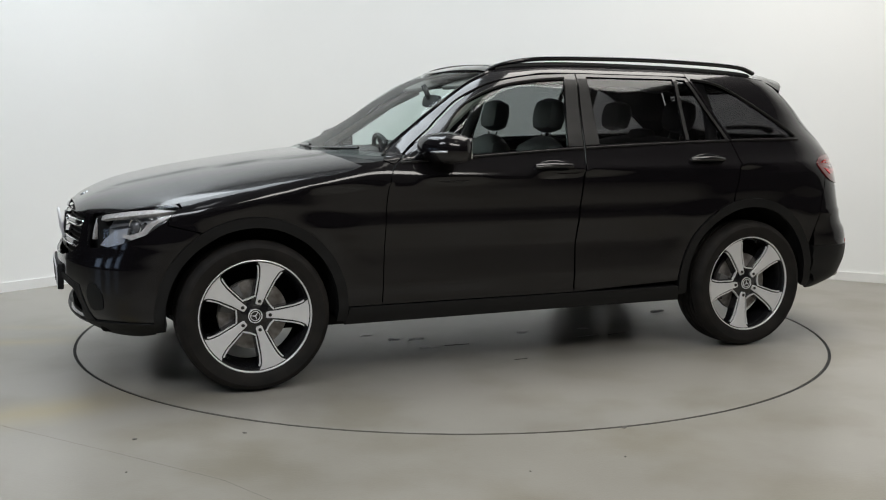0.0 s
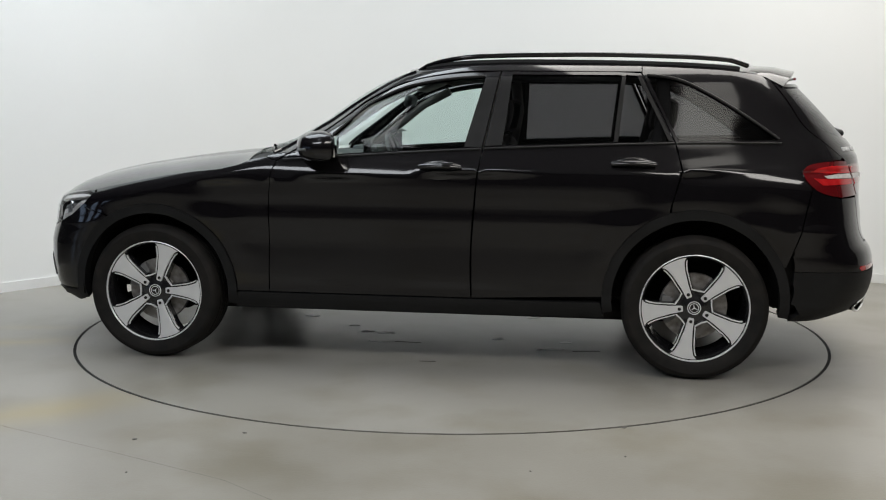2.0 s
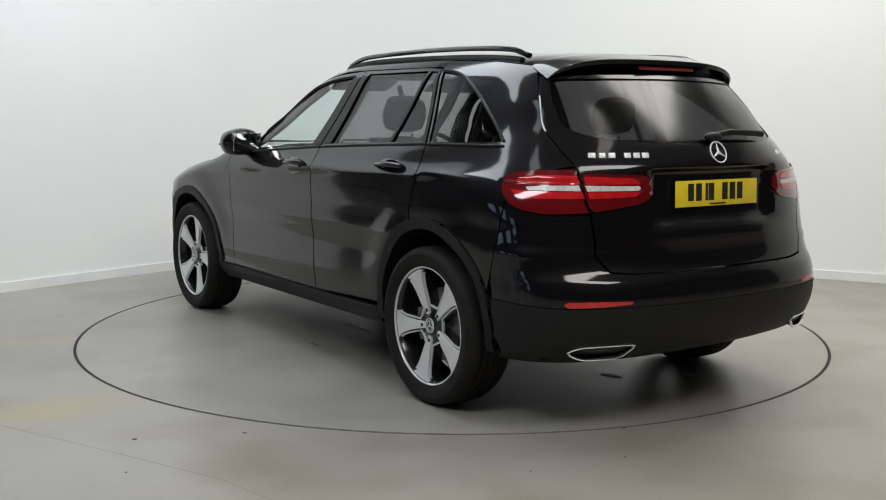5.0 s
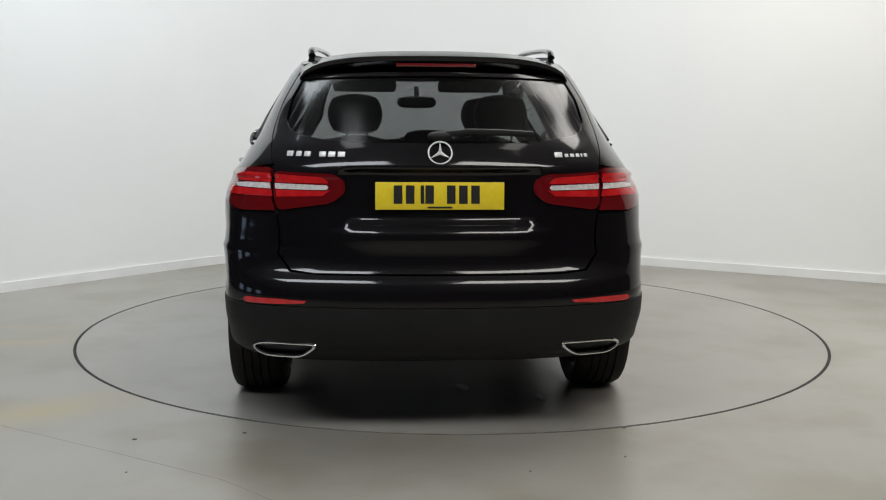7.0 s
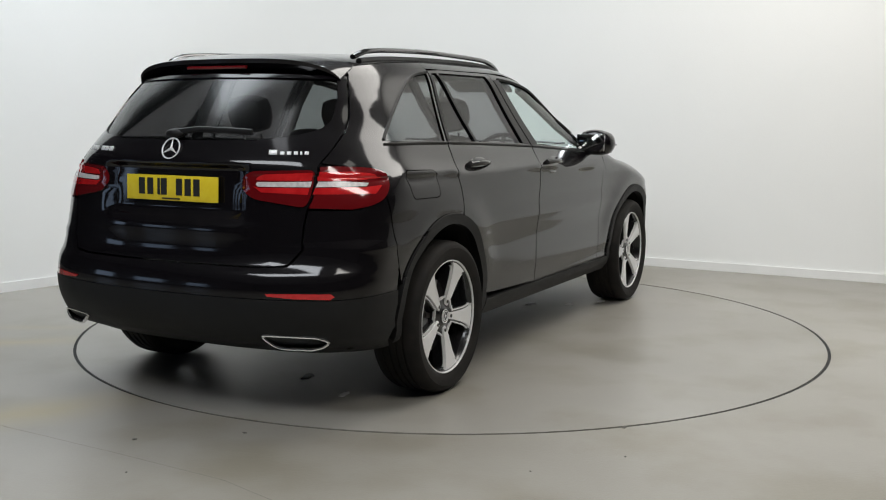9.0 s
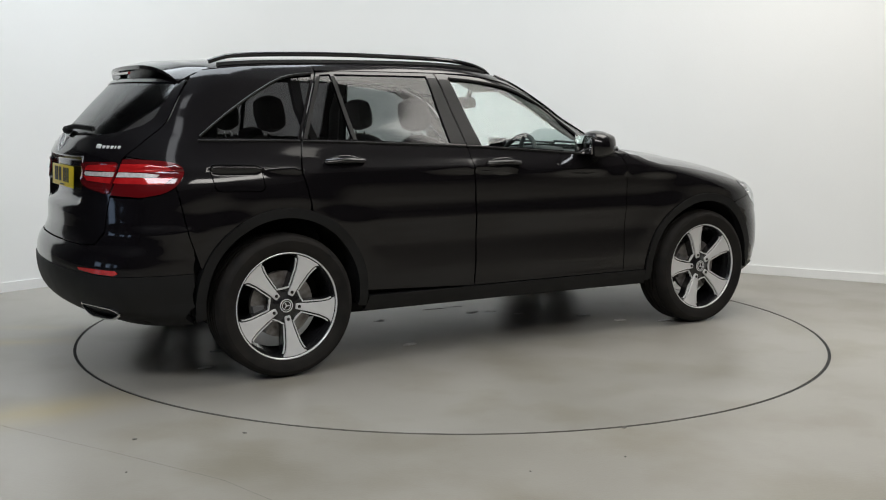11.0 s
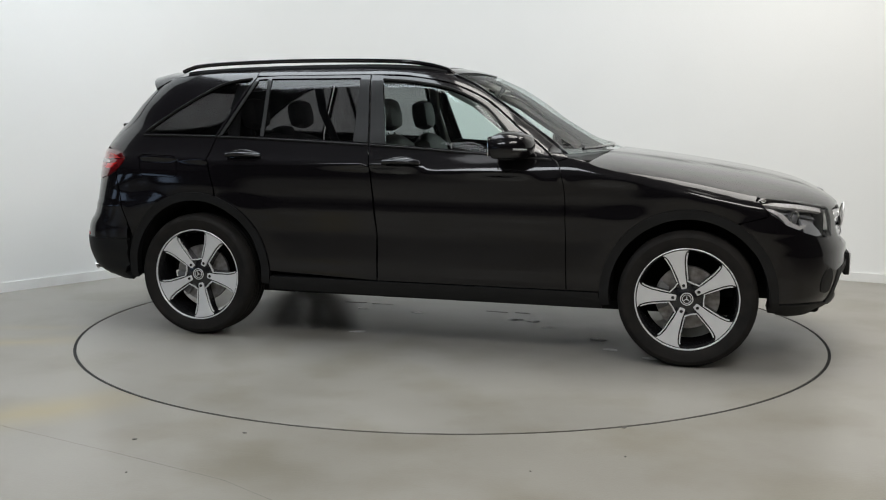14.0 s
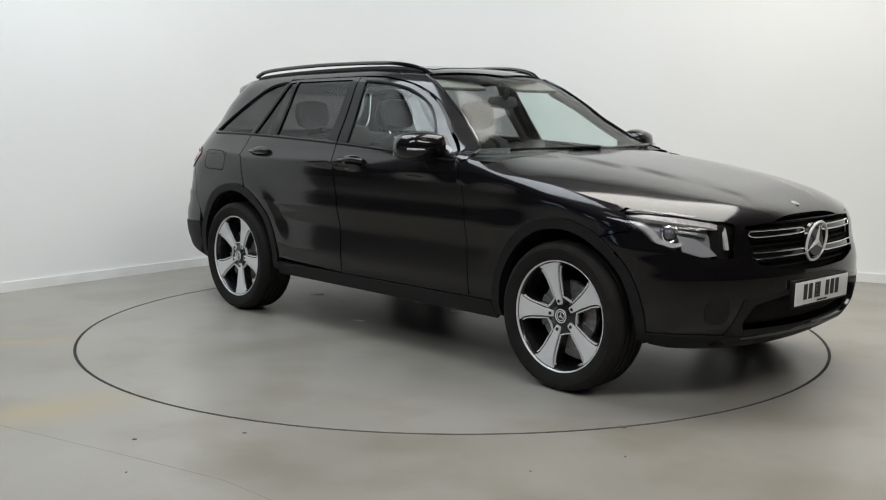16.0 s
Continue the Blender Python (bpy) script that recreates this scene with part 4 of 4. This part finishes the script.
for s in (1, -1):
    head_lamp(s)
    side_parts(s)

# rear end
GATE = [(0, 0.690), ry(0.50, 0.690), ry(0.60, 0.700), ry(0.648, 0.76), ry(0.655, 0.925), *[ry(gate_edge(z) - 0.0015, z) for z in reversed(GATE_LEVELS)], ry(0.3, 1.50), (0, 1.505)]
PANE = [(0, 1.208), ry(0.30, 1.210), ry(0.45, 1.218), ry(0.560, 1.236), ry(0.618, 1.262), ry(0.636, 1.300), ry(0.615, 1.400), ry(0.575, 1.476), ry(0.3, 1.484), (0, 1.487)]
INNER_LAMP = rounded([ry(0.667, 1.090), ry(0.42, 1.084), ry(0.385, 1.060), ry(0.380, 1.010), ry(0.43, 0.968), ry(0.652, 0.934)], 0.025, 1, 1, 3)
OUTER_LAMP = [ry(0.682, 1.100), *[rx(x, z) for x, z in flow([(-2.145, 1.104), (-2.05, 1.099), (-1.972, 1.087), (-1.935, 1.059), (-1.948, 1.018), (-1.992, 0.972), (-2.05, 0.945), (-2.13, 0.928)], 4)], ry(0.664, 0.934)]
tailgate = panel("tailgate", both(GATE), rear, PAINT, car, step=(0.035, 0.02), holes=[both(PANE), INNER_LAMP, mirrored(INNER_LAMP)])
panel("rear_window", both(PANE), rear, REAR_GLASS, tailgate, "dark rear window glass", step=(0.08, 0.05), lift=-0.006, thick=0.004)
for s in (1, -1):
    f = (lambda p: p) if s > 0 else mirrored
    outer = panel("tail_lamp", f(OUTER_LAMP), rear, RED_DEEP, car, "dark red tail lamp with a pale stripe", step=(0.025, 0.02), lift=0.006, thick=0.03)
    panel("upper_band", f([ry(0.684, 1.080), rx(-2.08, 1.080), rx(-2.00, 1.068), rx(-1.97, 1.052), rx(-2.06, 1.044), ry(0.682, 1.044)]), rear, RED, outer, "bright red band", step=(0.02, 0.012), lift=0.0085, thick=0.003)
    panel("white_stripe", f([ry(0.686, 1.041), rx(-2.10, 1.039), rx(-2.04, 1.032), rx(-2.055, 1.020), ry(0.682, 1.019)]), rear, LAMP_WHITE, outer, "pale ribbed stripe", step=(0.02, 0.012), lift=0.009, thick=0.003)
    panel("lower_band", f([ry(0.680, 1.016), rx(-2.06, 1.016), rx(-1.985, 1.022), rx(-2.03, 0.988), ry(0.674, 0.990)]), rear, RED, outer, "bright red band", step=(0.02, 0.012), lift=0.0085, thick=0.003)
    inner = panel("tailgate_lamp", f(INNER_LAMP), rear, RED_DEEP, tailgate, "dark red lamp with a pale stripe", step=(0.025, 0.02), lift=0.006, thick=0.03)
    panel("upper_band", f(rounded([ry(0.666, 1.078), ry(0.47, 1.072), ry(0.440, 1.046), ry(0.664, 1.044)], 0.012, 1, 1, 3)), rear, RED, inner, "bright red band", step=(0.02, 0.012), lift=0.0085, thick=0.003)
    panel("white_stripe", f([ry(0.664, 1.041), ry(0.452, 1.039), ry(0.445, 1.030), ry(0.455, 1.020), ry(0.662, 1.019)]), rear, LAMP_WHITE, inner, "pale ribbed stripe", step=(0.02, 0.012), lift=0.009, thick=0.003)
    panel("lower_band", f([ry(0.660, 1.016), ry(0.46, 1.016), ry(0.435, 1.021), ry(0.47, 0.996), ry(0.657, 0.988)]), rear, RED, inner, "bright red band", step=(0.02, 0.012), lift=0.0085, thick=0.003)

REAR_BUMPER = ([(0, 0.683), ry(0.50, 0.683), ry(0.607, 0.692), ry(0.656, 0.755), ry(0.663, 0.922), *along([(-2.13, 0.922), (-2.045, 0.945), (-1.984, 0.978), (-1.936, 0.75), (-1.878, 0.585), (-1.880, 0.565)], rx), ry(0.80, 0.560), (0, 0.560)])
rear_bumper = panel("rear_bumper", both(REAR_BUMPER), rear, PAINT, car, step=(0.035, 0.02))
rear_trim = panel("rear_lower_trim", both([(0, 0.557), ry(0.80, 0.557), rx(-1.880, 0.562), rx(-1.889, 0.50), rx(-1.904, 0.40), rx(-1.899, 0.31), ry(0.6, 0.30), (0, 0.31)]), rear, TRIM, rear_bumper, "black plastic lower trim",
                  step=(0.035, 0.02), lift=0.006, thick=0.04)
for s in (1, -1):
    f = (lambda p: p) if s > 0 else mirrored
    panel("reflector", f([ry(0.535, 0.583), ry(0.66, 0.587), ry(0.788, 0.586), ry(0.80, 0.574), ry(0.785, 0.562), ry(0.66, 0.565), ry(0.545, 0.572)]), rear, RED, rear_bumper, "red reflector strip", step=(0.02, 0.01), lift=0.004, thick=0.006)
    loop = rounded([(0.490, 0.402), (0.725, 0.398), (0.770, 0.374), (0.715, 0.342), (0.560, 0.345)], 0.035, 1, 1, 4)
    place = lambda y, z, d: Vector((ends(q_of_y(y, 0.40, False), 0.40, False).x - 0.006 + d + 0.30 * max(0, 0.40 - z), s * y, z))
    tip = new("exhaust_tip")
    tip.parent = car
    bm = bmesh.new()
    tube_bm(bm, [place(y, z, 0) for y, z in loop], 0.0075, 8, closed=True)
    part("chrome_frame", bm, CHROME, tip, "chrome exhaust surround")
    bm = bmesh.new()
    a, b = [bm.verts.new(place(y, z, 0.002)) for y, z in loop], [bm.verts.new(place(0.63 + (y - 0.63) * 0.8, 0.37 + (z - 0.37) * 0.75, 0.07)) for y, z in loop]
    for i in range(len(loop)):
        bm.faces.new((a[i], a[(i + 1) % len(loop)], b[(i + 1) % len(loop)], b[i]))
    bm.faces.new(b)
    part("pipe", bm, DARK, tip, "dark pipe")

# rear spoiler over the window
verts, faces, rows, n = [], [], 6, 32
for i in range(n + 1):
    s = -1 + 2 * i / n
    a, c = abs(s) ** 2.5, abs(s) ** 7
    top = roof_surface(-1.775 + 0.08 * s * s, s * 0.985)
    corner = Vector((-1.868, math.copysign(0.588, s), 1.480))
    tip = Vector((-1.980 + 0.05 * s * s, s * 0.560, 1.572 - 0.016 * a)).lerp(corner, c)
    mid = (top + tip) / 2 + Vector((0, 0, 0.010))
    lip = tip + Vector((0.004, 0, -0.020 + 0.012 * c))
    inner = Vector((-1.945 + 0.13 * abs(s) ** 2.2, s * 0.572, 1.494 - 0.016 * a)).lerp(corner + Vector((0.012, 0, -0.012)), c)
    verts += [top, mid, tip, lip, (lip + inner) / 2 + Vector((0.050 * (1 - c), 0, -0.006 * (1 - c))), inner]
for i in range(n):
    for j in range(rows):
        a, b = i * rows + j, i * rows + (j + 1) % rows
        faces.append((a, b, b + rows, a + rows))
faces += [tuple(range(rows)), tuple(n * rows + j for j in range(rows))]
spoiler = pydata_part("spoiler", verts, faces, PAINT, car, "black roof spoiler")
bm = bmesh.new()
tube_bm(bm, [(-1.997, -0.17 + 0.034 * i, 1.532) for i in range(11)], 0.008, 8)
part("brake_light", bm, RED_DEEP, spoiler, "slim red high-level brake light")

number_plate("number_plate", pose(rear(0, 1.0).x - 0.010, 0, 0.999, -2, 0, -90), PLATE_Y, tailgate, "yellow plate with dark character bars")
ring_badge("emblem", pose(rear(0, 1.172).x - 0.006, 0, 1.172, -22, 0, -90), 0.047, tailgate, 0.0034)
for y0, widths in ((0.625, (0.036, 0.030, 0.034, 0, 0.034, 0.034, 0.036)), (-0.470, (0.042, 0.022, 0.022, 0.020, 0.010, 0.020))):
    y = y0
    for k, w in enumerate(widths):
        if w:
            z = 1.163
            yy = y - w / 2
            h = 0.022 if y0 > 0 or k == 0 else 0.015
            p, q = rear(ry(yy, z)[0], z), rear(ry(yy + 0.02, z)[0], z)
            box_part("lettering_bar", w * 0.84, 0.005, h, Matrix.Translation((p.x - 0.003, p.y, z - (0.022 - h) / 2)) @ pose(0, 0, 0, -22, 0, math.degrees(math.atan2(q.y - p.y, q.x - p.x)) + 180), BADGE, tailgate, 0.001)
            y -= w + 0.004
        else:
            y -= 0.024
bm = bmesh.new()
arm = [(0.02, 1.232), (-0.03, 1.240), (-0.12, 1.250), (-0.25, 1.247), (-0.385, 1.240)]
tube_bm(bm, [rear(ry(y, z)[0], z) + Vector((-0.030, 0, 0.006)) for y, z in arm], 0.009, 8, flat=1.5)
wiper = part("rear_wiper", bm, TRIM, tailgate, "black rear wiper")
bm = bmesh.new()
bmesh.ops.create_uvsphere(bm, u_segments=20, v_segments=10, radius=1, matrix=pose(rear(0.01, 1.235).x - 0.022, 0.0, 1.236) @ Matrix.Diagonal((0.026, 0.05, 0.022, 1)))
part("wiper_hub", bm, TRIM, wiper)


# wheels
def star_disc(bm, r, y):
    for k in range(3):
        a = math.pi / 2 + 2 * math.pi * k / 3
        slab_bm(bm, [(r * 0.16 * math.cos(a + 1.57), r * 0.16 * math.sin(a + 1.57)), (r * math.cos(a), r * math.sin(a)), (r * 0.16 * math.cos(a - 1.57), r * 0.16 * math.sin(a - 1.57))], y - 0.002, y)


def spin(pts, a):
    c, s = math.cos(a), math.sin(a)
    return [(c * x - s * z, s * x + c * z) for x, z in pts]


def dish(bm, depth=0.10, r1=0.258):
    for v in bm.verts:
        v.co.y -= depth * max(0.0, r1 - math.hypot(v.co.x, v.co.z))
    return bm


def make_wheel():
    w = new("wheel")
    w.parent = car
    prof = [(0.270, -0.100), (0.290, -0.116), (0.330, -0.124), (0.352, -0.114), (0.364, -0.088)]
    for g in (-0.055, -0.018, 0.018, 0.055):
        prof += [(0.3655, g - 0.006), (0.357, g - 0.004), (0.357, g + 0.004), (0.3655, g + 0.006)]
    prof += [(0.364, 0.088), (0.352, 0.114), (0.340, 0.121), (0.336, 0.1215), (0.332, 0.124), (0.300, 0.120), (0.286, 0.113), (0.272, 0.106), (0.270, 0.08)]
    part("tyre", lathe_bm(bmesh.new(), prof, 96), RUBBER, w, "black road tyre with moulded sidewall")
    rim = part("rim", lathe_bm(bmesh.new(), [(0.2705, 0.098), (0.262, 0.100), (0.254, 0.085), (0.246, 0.03), (0.235, -0.06), (0.262, -0.100), (0.2705, -0.100)], 96), ALLOY_BLACK, w, "gloss black rim")
    part("rim_lip", lathe_bm(bmesh.new(), [(0.2725, 0.096), (0.2735, 0.1070), (0.2700, 0.1085), (0.2665, 0.105), (0.2660, 0.094)], 96), ALLOY, rim, "bright polished lip")
    for k in range(5):
        a = 2 * math.pi * k / 5
        base = [(0.030, -0.036), (0.085, -0.038), (0.100, -0.036), (0.200, -0.052), (0.240, -0.066), (0.2655, -0.084), (0.2655, 0.084), (0.240, 0.066), (0.200, 0.052), (0.100, 0.036), (0.085, 0.038), (0.030, 0.036)]
        sp = part("spoke", dish(slab_bm(bmesh.new(), spin(base, a), 0.035, 0.088, 0.003)), ALLOY_BLACK, rim, "black painted spoke")
        edge_of = [(0.055, 0.012), (0.062, 0.0155), (0.120, 0.0205), (0.190, 0.0330), (0.222, 0.0425), (0.240, 0.0510), (0.252, 0.0640), (0.259, 0.0840)]
        face = [(r, -w) for r, w in edge_of] + [(0.2675, -0.06), (0.2705, 0.0), (0.2675, 0.06)] + [(r, w) for r, w in reversed(edge_of)]
        bm = bmesh.new()
        slab_bm(bm, spin(face, a), 0.085, 0.099, 0.0015)
        part("spoke_face", dish(bm), ALLOY, rim, "diamond-cut silver spoke face")
        for s in (1, -1):
            line = [(0.098, 0.0255 * s), (0.190, 0.0400 * s), (0.225, 0.0510 * s), (0.238, 0.0590 * s), (0.236, 0.0650 * s), (0.222, 0.0570 * s), (0.190, 0.0460 * s), (0.098, 0.0310 * s)]
            part("spoke_edge", dish(slab_bm(bmesh.new(), spin(line, a), 0.080, 0.0945)), ALLOY, rim, "thin silver edge line")
        bm = bmesh.new()
        bmesh.ops.create_cone(bm, cap_ends=True, segments=14, radius1=0.0085, radius2=0.0085, depth=0.004, matrix=pose(0.073 * math.cos(a), 0.0815, 0.073 * math.sin(a), 90))
        part("bolt", bm, GLOSS, rim)
        h = 2 * math.pi * (k + 0.5) / 5
        web = [(0.086, -0.033), (0.094, -0.036), (0.0900, 0.0), (0.094, 0.036), (0.086, 0.033), (0.084, 0.0)]
        part("pocket_edge", dish(slab_bm(bmesh.new(), spin(web, h), 0.080, 0.0945)), ALLOY, rim, "thin silver edge line")
    part("hub", lathe_bm(bmesh.new(), [(0.001, 0.06), (0.090, 0.05), (0.090, 0.066), (0.050, 0.074), (0.040, 0.080), (0.001, 0.080)], 40, False), ALLOY_BLACK, rim)
    part("hub_cap", lathe_bm(bmesh.new(), [(0.001, 0.078), (0.037, 0.078), (0.037, 0.083), (0.033, 0.086), (0.001, 0.086)], 40, False), GLOSS, rim, "gloss black hub cap")
    bm = bmesh.new()
    lathe_bm(bm, [(0.030, 0.085), (0.034, 0.085), (0.034, 0.088), (0.030, 0.088)], 36)
    lathe_bm(bm, [(0.021, 0.085), (0.024, 0.085), (0.024, 0.088), (0.021, 0.088)], 36)
    star_disc(bm, 0.022, 0.0885)
    part("hub_emblem", bm, BADGE, rim, "small silver ring emblem")
    part("brake_disc", lathe_bm(bmesh.new(), [(0.07, 0.0), (0.168, 0.0), (0.170, 0.004), (0.170, 0.022), (0.168, 0.026), (0.085, 0.026), (0.080, 0.045), (0.05, 0.045), (0.05, 0.0)], 64), STEEL, w, "bare steel brake disc")
    bm = bmesh.new()
    slab_bm(bm, [(0.165 * math.cos(radians(x)) if i < 9 else 0.105 * math.cos(radians(x)), 0.165 * math.sin(radians(x)) if i < 9 else 0.105 * math.sin(radians(x)))
                 for i, x in enumerate(list(range(-28, 29, 7)) + list(range(28, -29, -7)))], -0.01, 0.048, 0.004)
    part("caliper", bm, CASTING, w, "grey cast brake caliper")
    return w


wheel = make_wheel()
wheel.matrix_basis = pose(WHEEL_X, 0.81, 0.365, 0, -36, 0)
for x, s, a in ((-WHEEL_X, 1, 7), (-WHEEL_X, -1, 27), (WHEEL_X, -1, -3)):
    copy_thing(wheel, pose(x, s * 0.81, 0.365, 0, 0, 0 if s > 0 else 180) @ pose(0, 0, 0, 0, a, 0))

# underside and cabin
box_part("floor_pan", 3.5, 1.30, 0.06, pose(0, 0, 0.27), DARK, car, 0.02)
box_part("floor_pan", 1.85, 1.64, 0.06, pose(0, 0, 0.32), DARK, car, 0.02)
box_part("bulkhead", 0.06, 1.5, 0.66, pose(0.86, 0, 0.68), DARK, car, 0.01)
# Plain dark boxes, added to keep the bright floor from showing through openings.
box_part("intake_blocker", 0.10, 1.25, 0.56, pose(2.07, 0, 0.56), DARK, car, 0.02)
for s in (1, -1):
    box_part("seam_blocker", 0.24, 0.36, 0.26, pose(-2.01, s * 0.63, 0.45), DARK, car, 0.03)
    box_part("seam_blocker", 0.14, 0.30, 0.30, pose(1.97, s * 0.62, 0.46), DARK, car, 0.05)
box_part("boot_floor", 0.75, 1.1, 0.08, pose(-1.85, 0, 0.62), DARK, car, 0.02)
box_part("axle_beam", 0.16, 1.30, 0.12, pose(-WHEEL_X, 0, 0.30), DARK, car, 0.03)
box_part("axle_beam", 0.20, 1.30, 0.10, pose(WHEEL_X, 0, 0.27), DARK, car, 0.03)
box_part("silencer", 0.30, 0.9, 0.14, pose(-2.0, 0, 0.36), DARK, car, 0.05)
box_part("engine_block", 0.80, 1.0, 0.45, pose(1.45, 0, 0.60), DARK, car, 0.05)


def lump(bm, m, sx, sy, sz, k=0.30):
    """A cushion-like block."""
    old = len(bm.verts)
    vs = bmesh.ops.create_cube(bm, size=2)["verts"]
    bmesh.ops.subdivide_edges(bm, edges=list({e for v in vs for e in v.link_edges}), cuts=5, use_grid_fill=True)
    bm.verts.ensure_lookup_table()
    allv = bm.verts[old:]
    for v in allv:
        p = v.co.copy()
        q = [p[i] * math.sqrt(max(0.05, 1 - k * (p[(i + 1) % 3] ** 2 + p[(i + 2) % 3] ** 2) + k * 0.6 * p[(i + 1) % 3] ** 2 * p[(i + 2) % 3] ** 2)) for i in range(3)]
        v.co = m @ Vector((q[0] * sx / 2, q[1] * sy / 2, q[2] * sz / 2))
    return bm


def make_seat(name, x, y, width, heads):
    seat = new(name)
    seat.parent = car
    seat.location = (x, y, 0)
    part("cushion", lump(bmesh.new(), pose(0.02, 0, 0.58, 0, -6), 0.54, width, 0.18), LEATHER, seat)
    part("backrest", lump(bmesh.new(), pose(-0.31, 0, 0.89, 0, -16), 0.16, width, 0.66), LEATHER, seat)
    for h in heads:
        hr = part("headrest", lump(bmesh.new(), pose(-0.42, h, 1.325, 0, -10), 0.12, 0.27, 0.20, 0.36), LEATHER, seat)
        for d in (-0.06, 0.06):
            bm = bmesh.new()
            tube_bm(bm, [(-0.375, h + d, 1.10), (-0.405, h + d, 1.22)], 0.006, 8)
            part("headrest_post", bm, CHROME, hr, "thin steel post")
    part("seat_base", box_bm(bmesh.new(), 0.44, width * 0.8, 0.20, pose(0, 0, 0.42), 0.02), CABIN, seat)
    return seat


for y in (0.37, -0.37):
    make_seat("front_seat", 0.02, y, 0.52, (0,))
make_seat("rear_seat", -0.88, 0, 1.32, (0.36, -0.36))
part("rear_seat_centre_headrest", lump(bmesh.new(), pose(-1.27, 0, 1.19, 0, -10), 0.10, 0.25, 0.12, 0.36), LEATHER, car)
part("dashboard", lump(bmesh.new(), pose(0.66, 0, 0.985), 0.46, 1.50, 0.26, 0.2), CABIN, car, "dark moulded dashboard")
part("instrument_hood", lump(bmesh.new(), pose(0.52, -0.37, 1.09), 0.20, 0.36, 0.10, 0.3), CABIN, car)
box_part("screen", 0.012, 0.20, 0.12, pose(0.45, 0, 1.12, 0, -8), GLOSS, car, 0.004, "upright dashboard screen")
part("centre_console", lump(bmesh.new(), pose(0.12, 0, 0.62), 0.95, 0.22, 0.24, 0.15), CABIN, car)
steer = pose(0.33, -0.37, 1.03, 0, -68, 0)
wheelring = new("steering_wheel")
wheelring.parent = car
bm = bmesh.new()
tube_bm(bm, [steer @ Vector((0.185 * math.cos(a), 0.185 * math.sin(a), 0)) for a in [2 * math.pi * i / 40 for i in range(40)]], 0.015, 8, closed=True, up=(steer.to_3x3() @ Vector((0, 0, 1))))
part("ring", bm, LEATHER, wheelring, "black leather steering ring")
bm = bmesh.new()
lump(bm, steer, 0.14, 0.16, 0.06)
for a in (0, 180, 270):
    tube_bm(bm, [steer @ Vector((0.06 * math.cos(radians(a)), 0.06 * math.sin(radians(a)), 0)), steer @ Vector((0.18 * math.cos(radians(a)), 0.18 * math.sin(radians(a)), 0))], 0.014, 8)
part("spokes", bm, CABIN, wheelring)
bm = bmesh.new()
lump(bm, pose(0.185, 0, 1.405, 0, -10), 0.045, 0.25, 0.075, 0.3)
tube_bm(bm, [(0.20, 0, 1.42), (0.24, 0, 1.50)], 0.016, 8)
part("interior_mirror", bm, CABIN, car, "dark interior rear-view mirror")
for s in (1, -1):
    part("sun_visor", lump(bmesh.new(), pose(0.10, s * 0.33, 1.508, 0, 22), 0.17, 0.40, 0.022, 0.1), LINING, car, "grey folded sun visor")
    for x, lean in ((-0.36, 4), (-1.22, 12)):
        bm = bmesh.new()
        k = [(x, 1.12), (x - 0.05, 1.35), (x - 0.04, 1.53)]
        tube_bm(bm, [(a, s * (side(a, z) - 0.055), z) for a, z in k], 0.035, 8, flat=0.6)
        part("pillar_lining", bm, LINING if x > -1 else CABIN, car)
    bm = bmesh.new()
    tube_bm(bm, [(a, s * (side(a, z) - 0.050), z) for a, z in ((0.60, 1.12), (0.41, 1.25), (0.22, 1.39), (0.04, 1.48))], 0.026, 8)
    part("pillar_lining", bm, LINING, car)
box_part("luggage_cover", 0.60, 1.20, 0.02, pose(-1.72, 0, 1.08), CABIN, car, 0.008)


# ---- what moves: the turntable turns the car once round ----
def heading(t):
    return math.degrees(3.5351 - 0.2674 * t - 0.000527 * t * t + 0.0000176 * t**3)


def motions():
    times = [i / 2 for i in range(33)]
    walk(turntable, [(t, pose(0, 0, 0, 0, 0, heading(t))) for t in times])
    walk(car, [(t, pose(0, 0, 0, 0, 0, heading(t)) @ Matrix.Translation((0.038, 0.2142, 0))) for t in times])


motions()
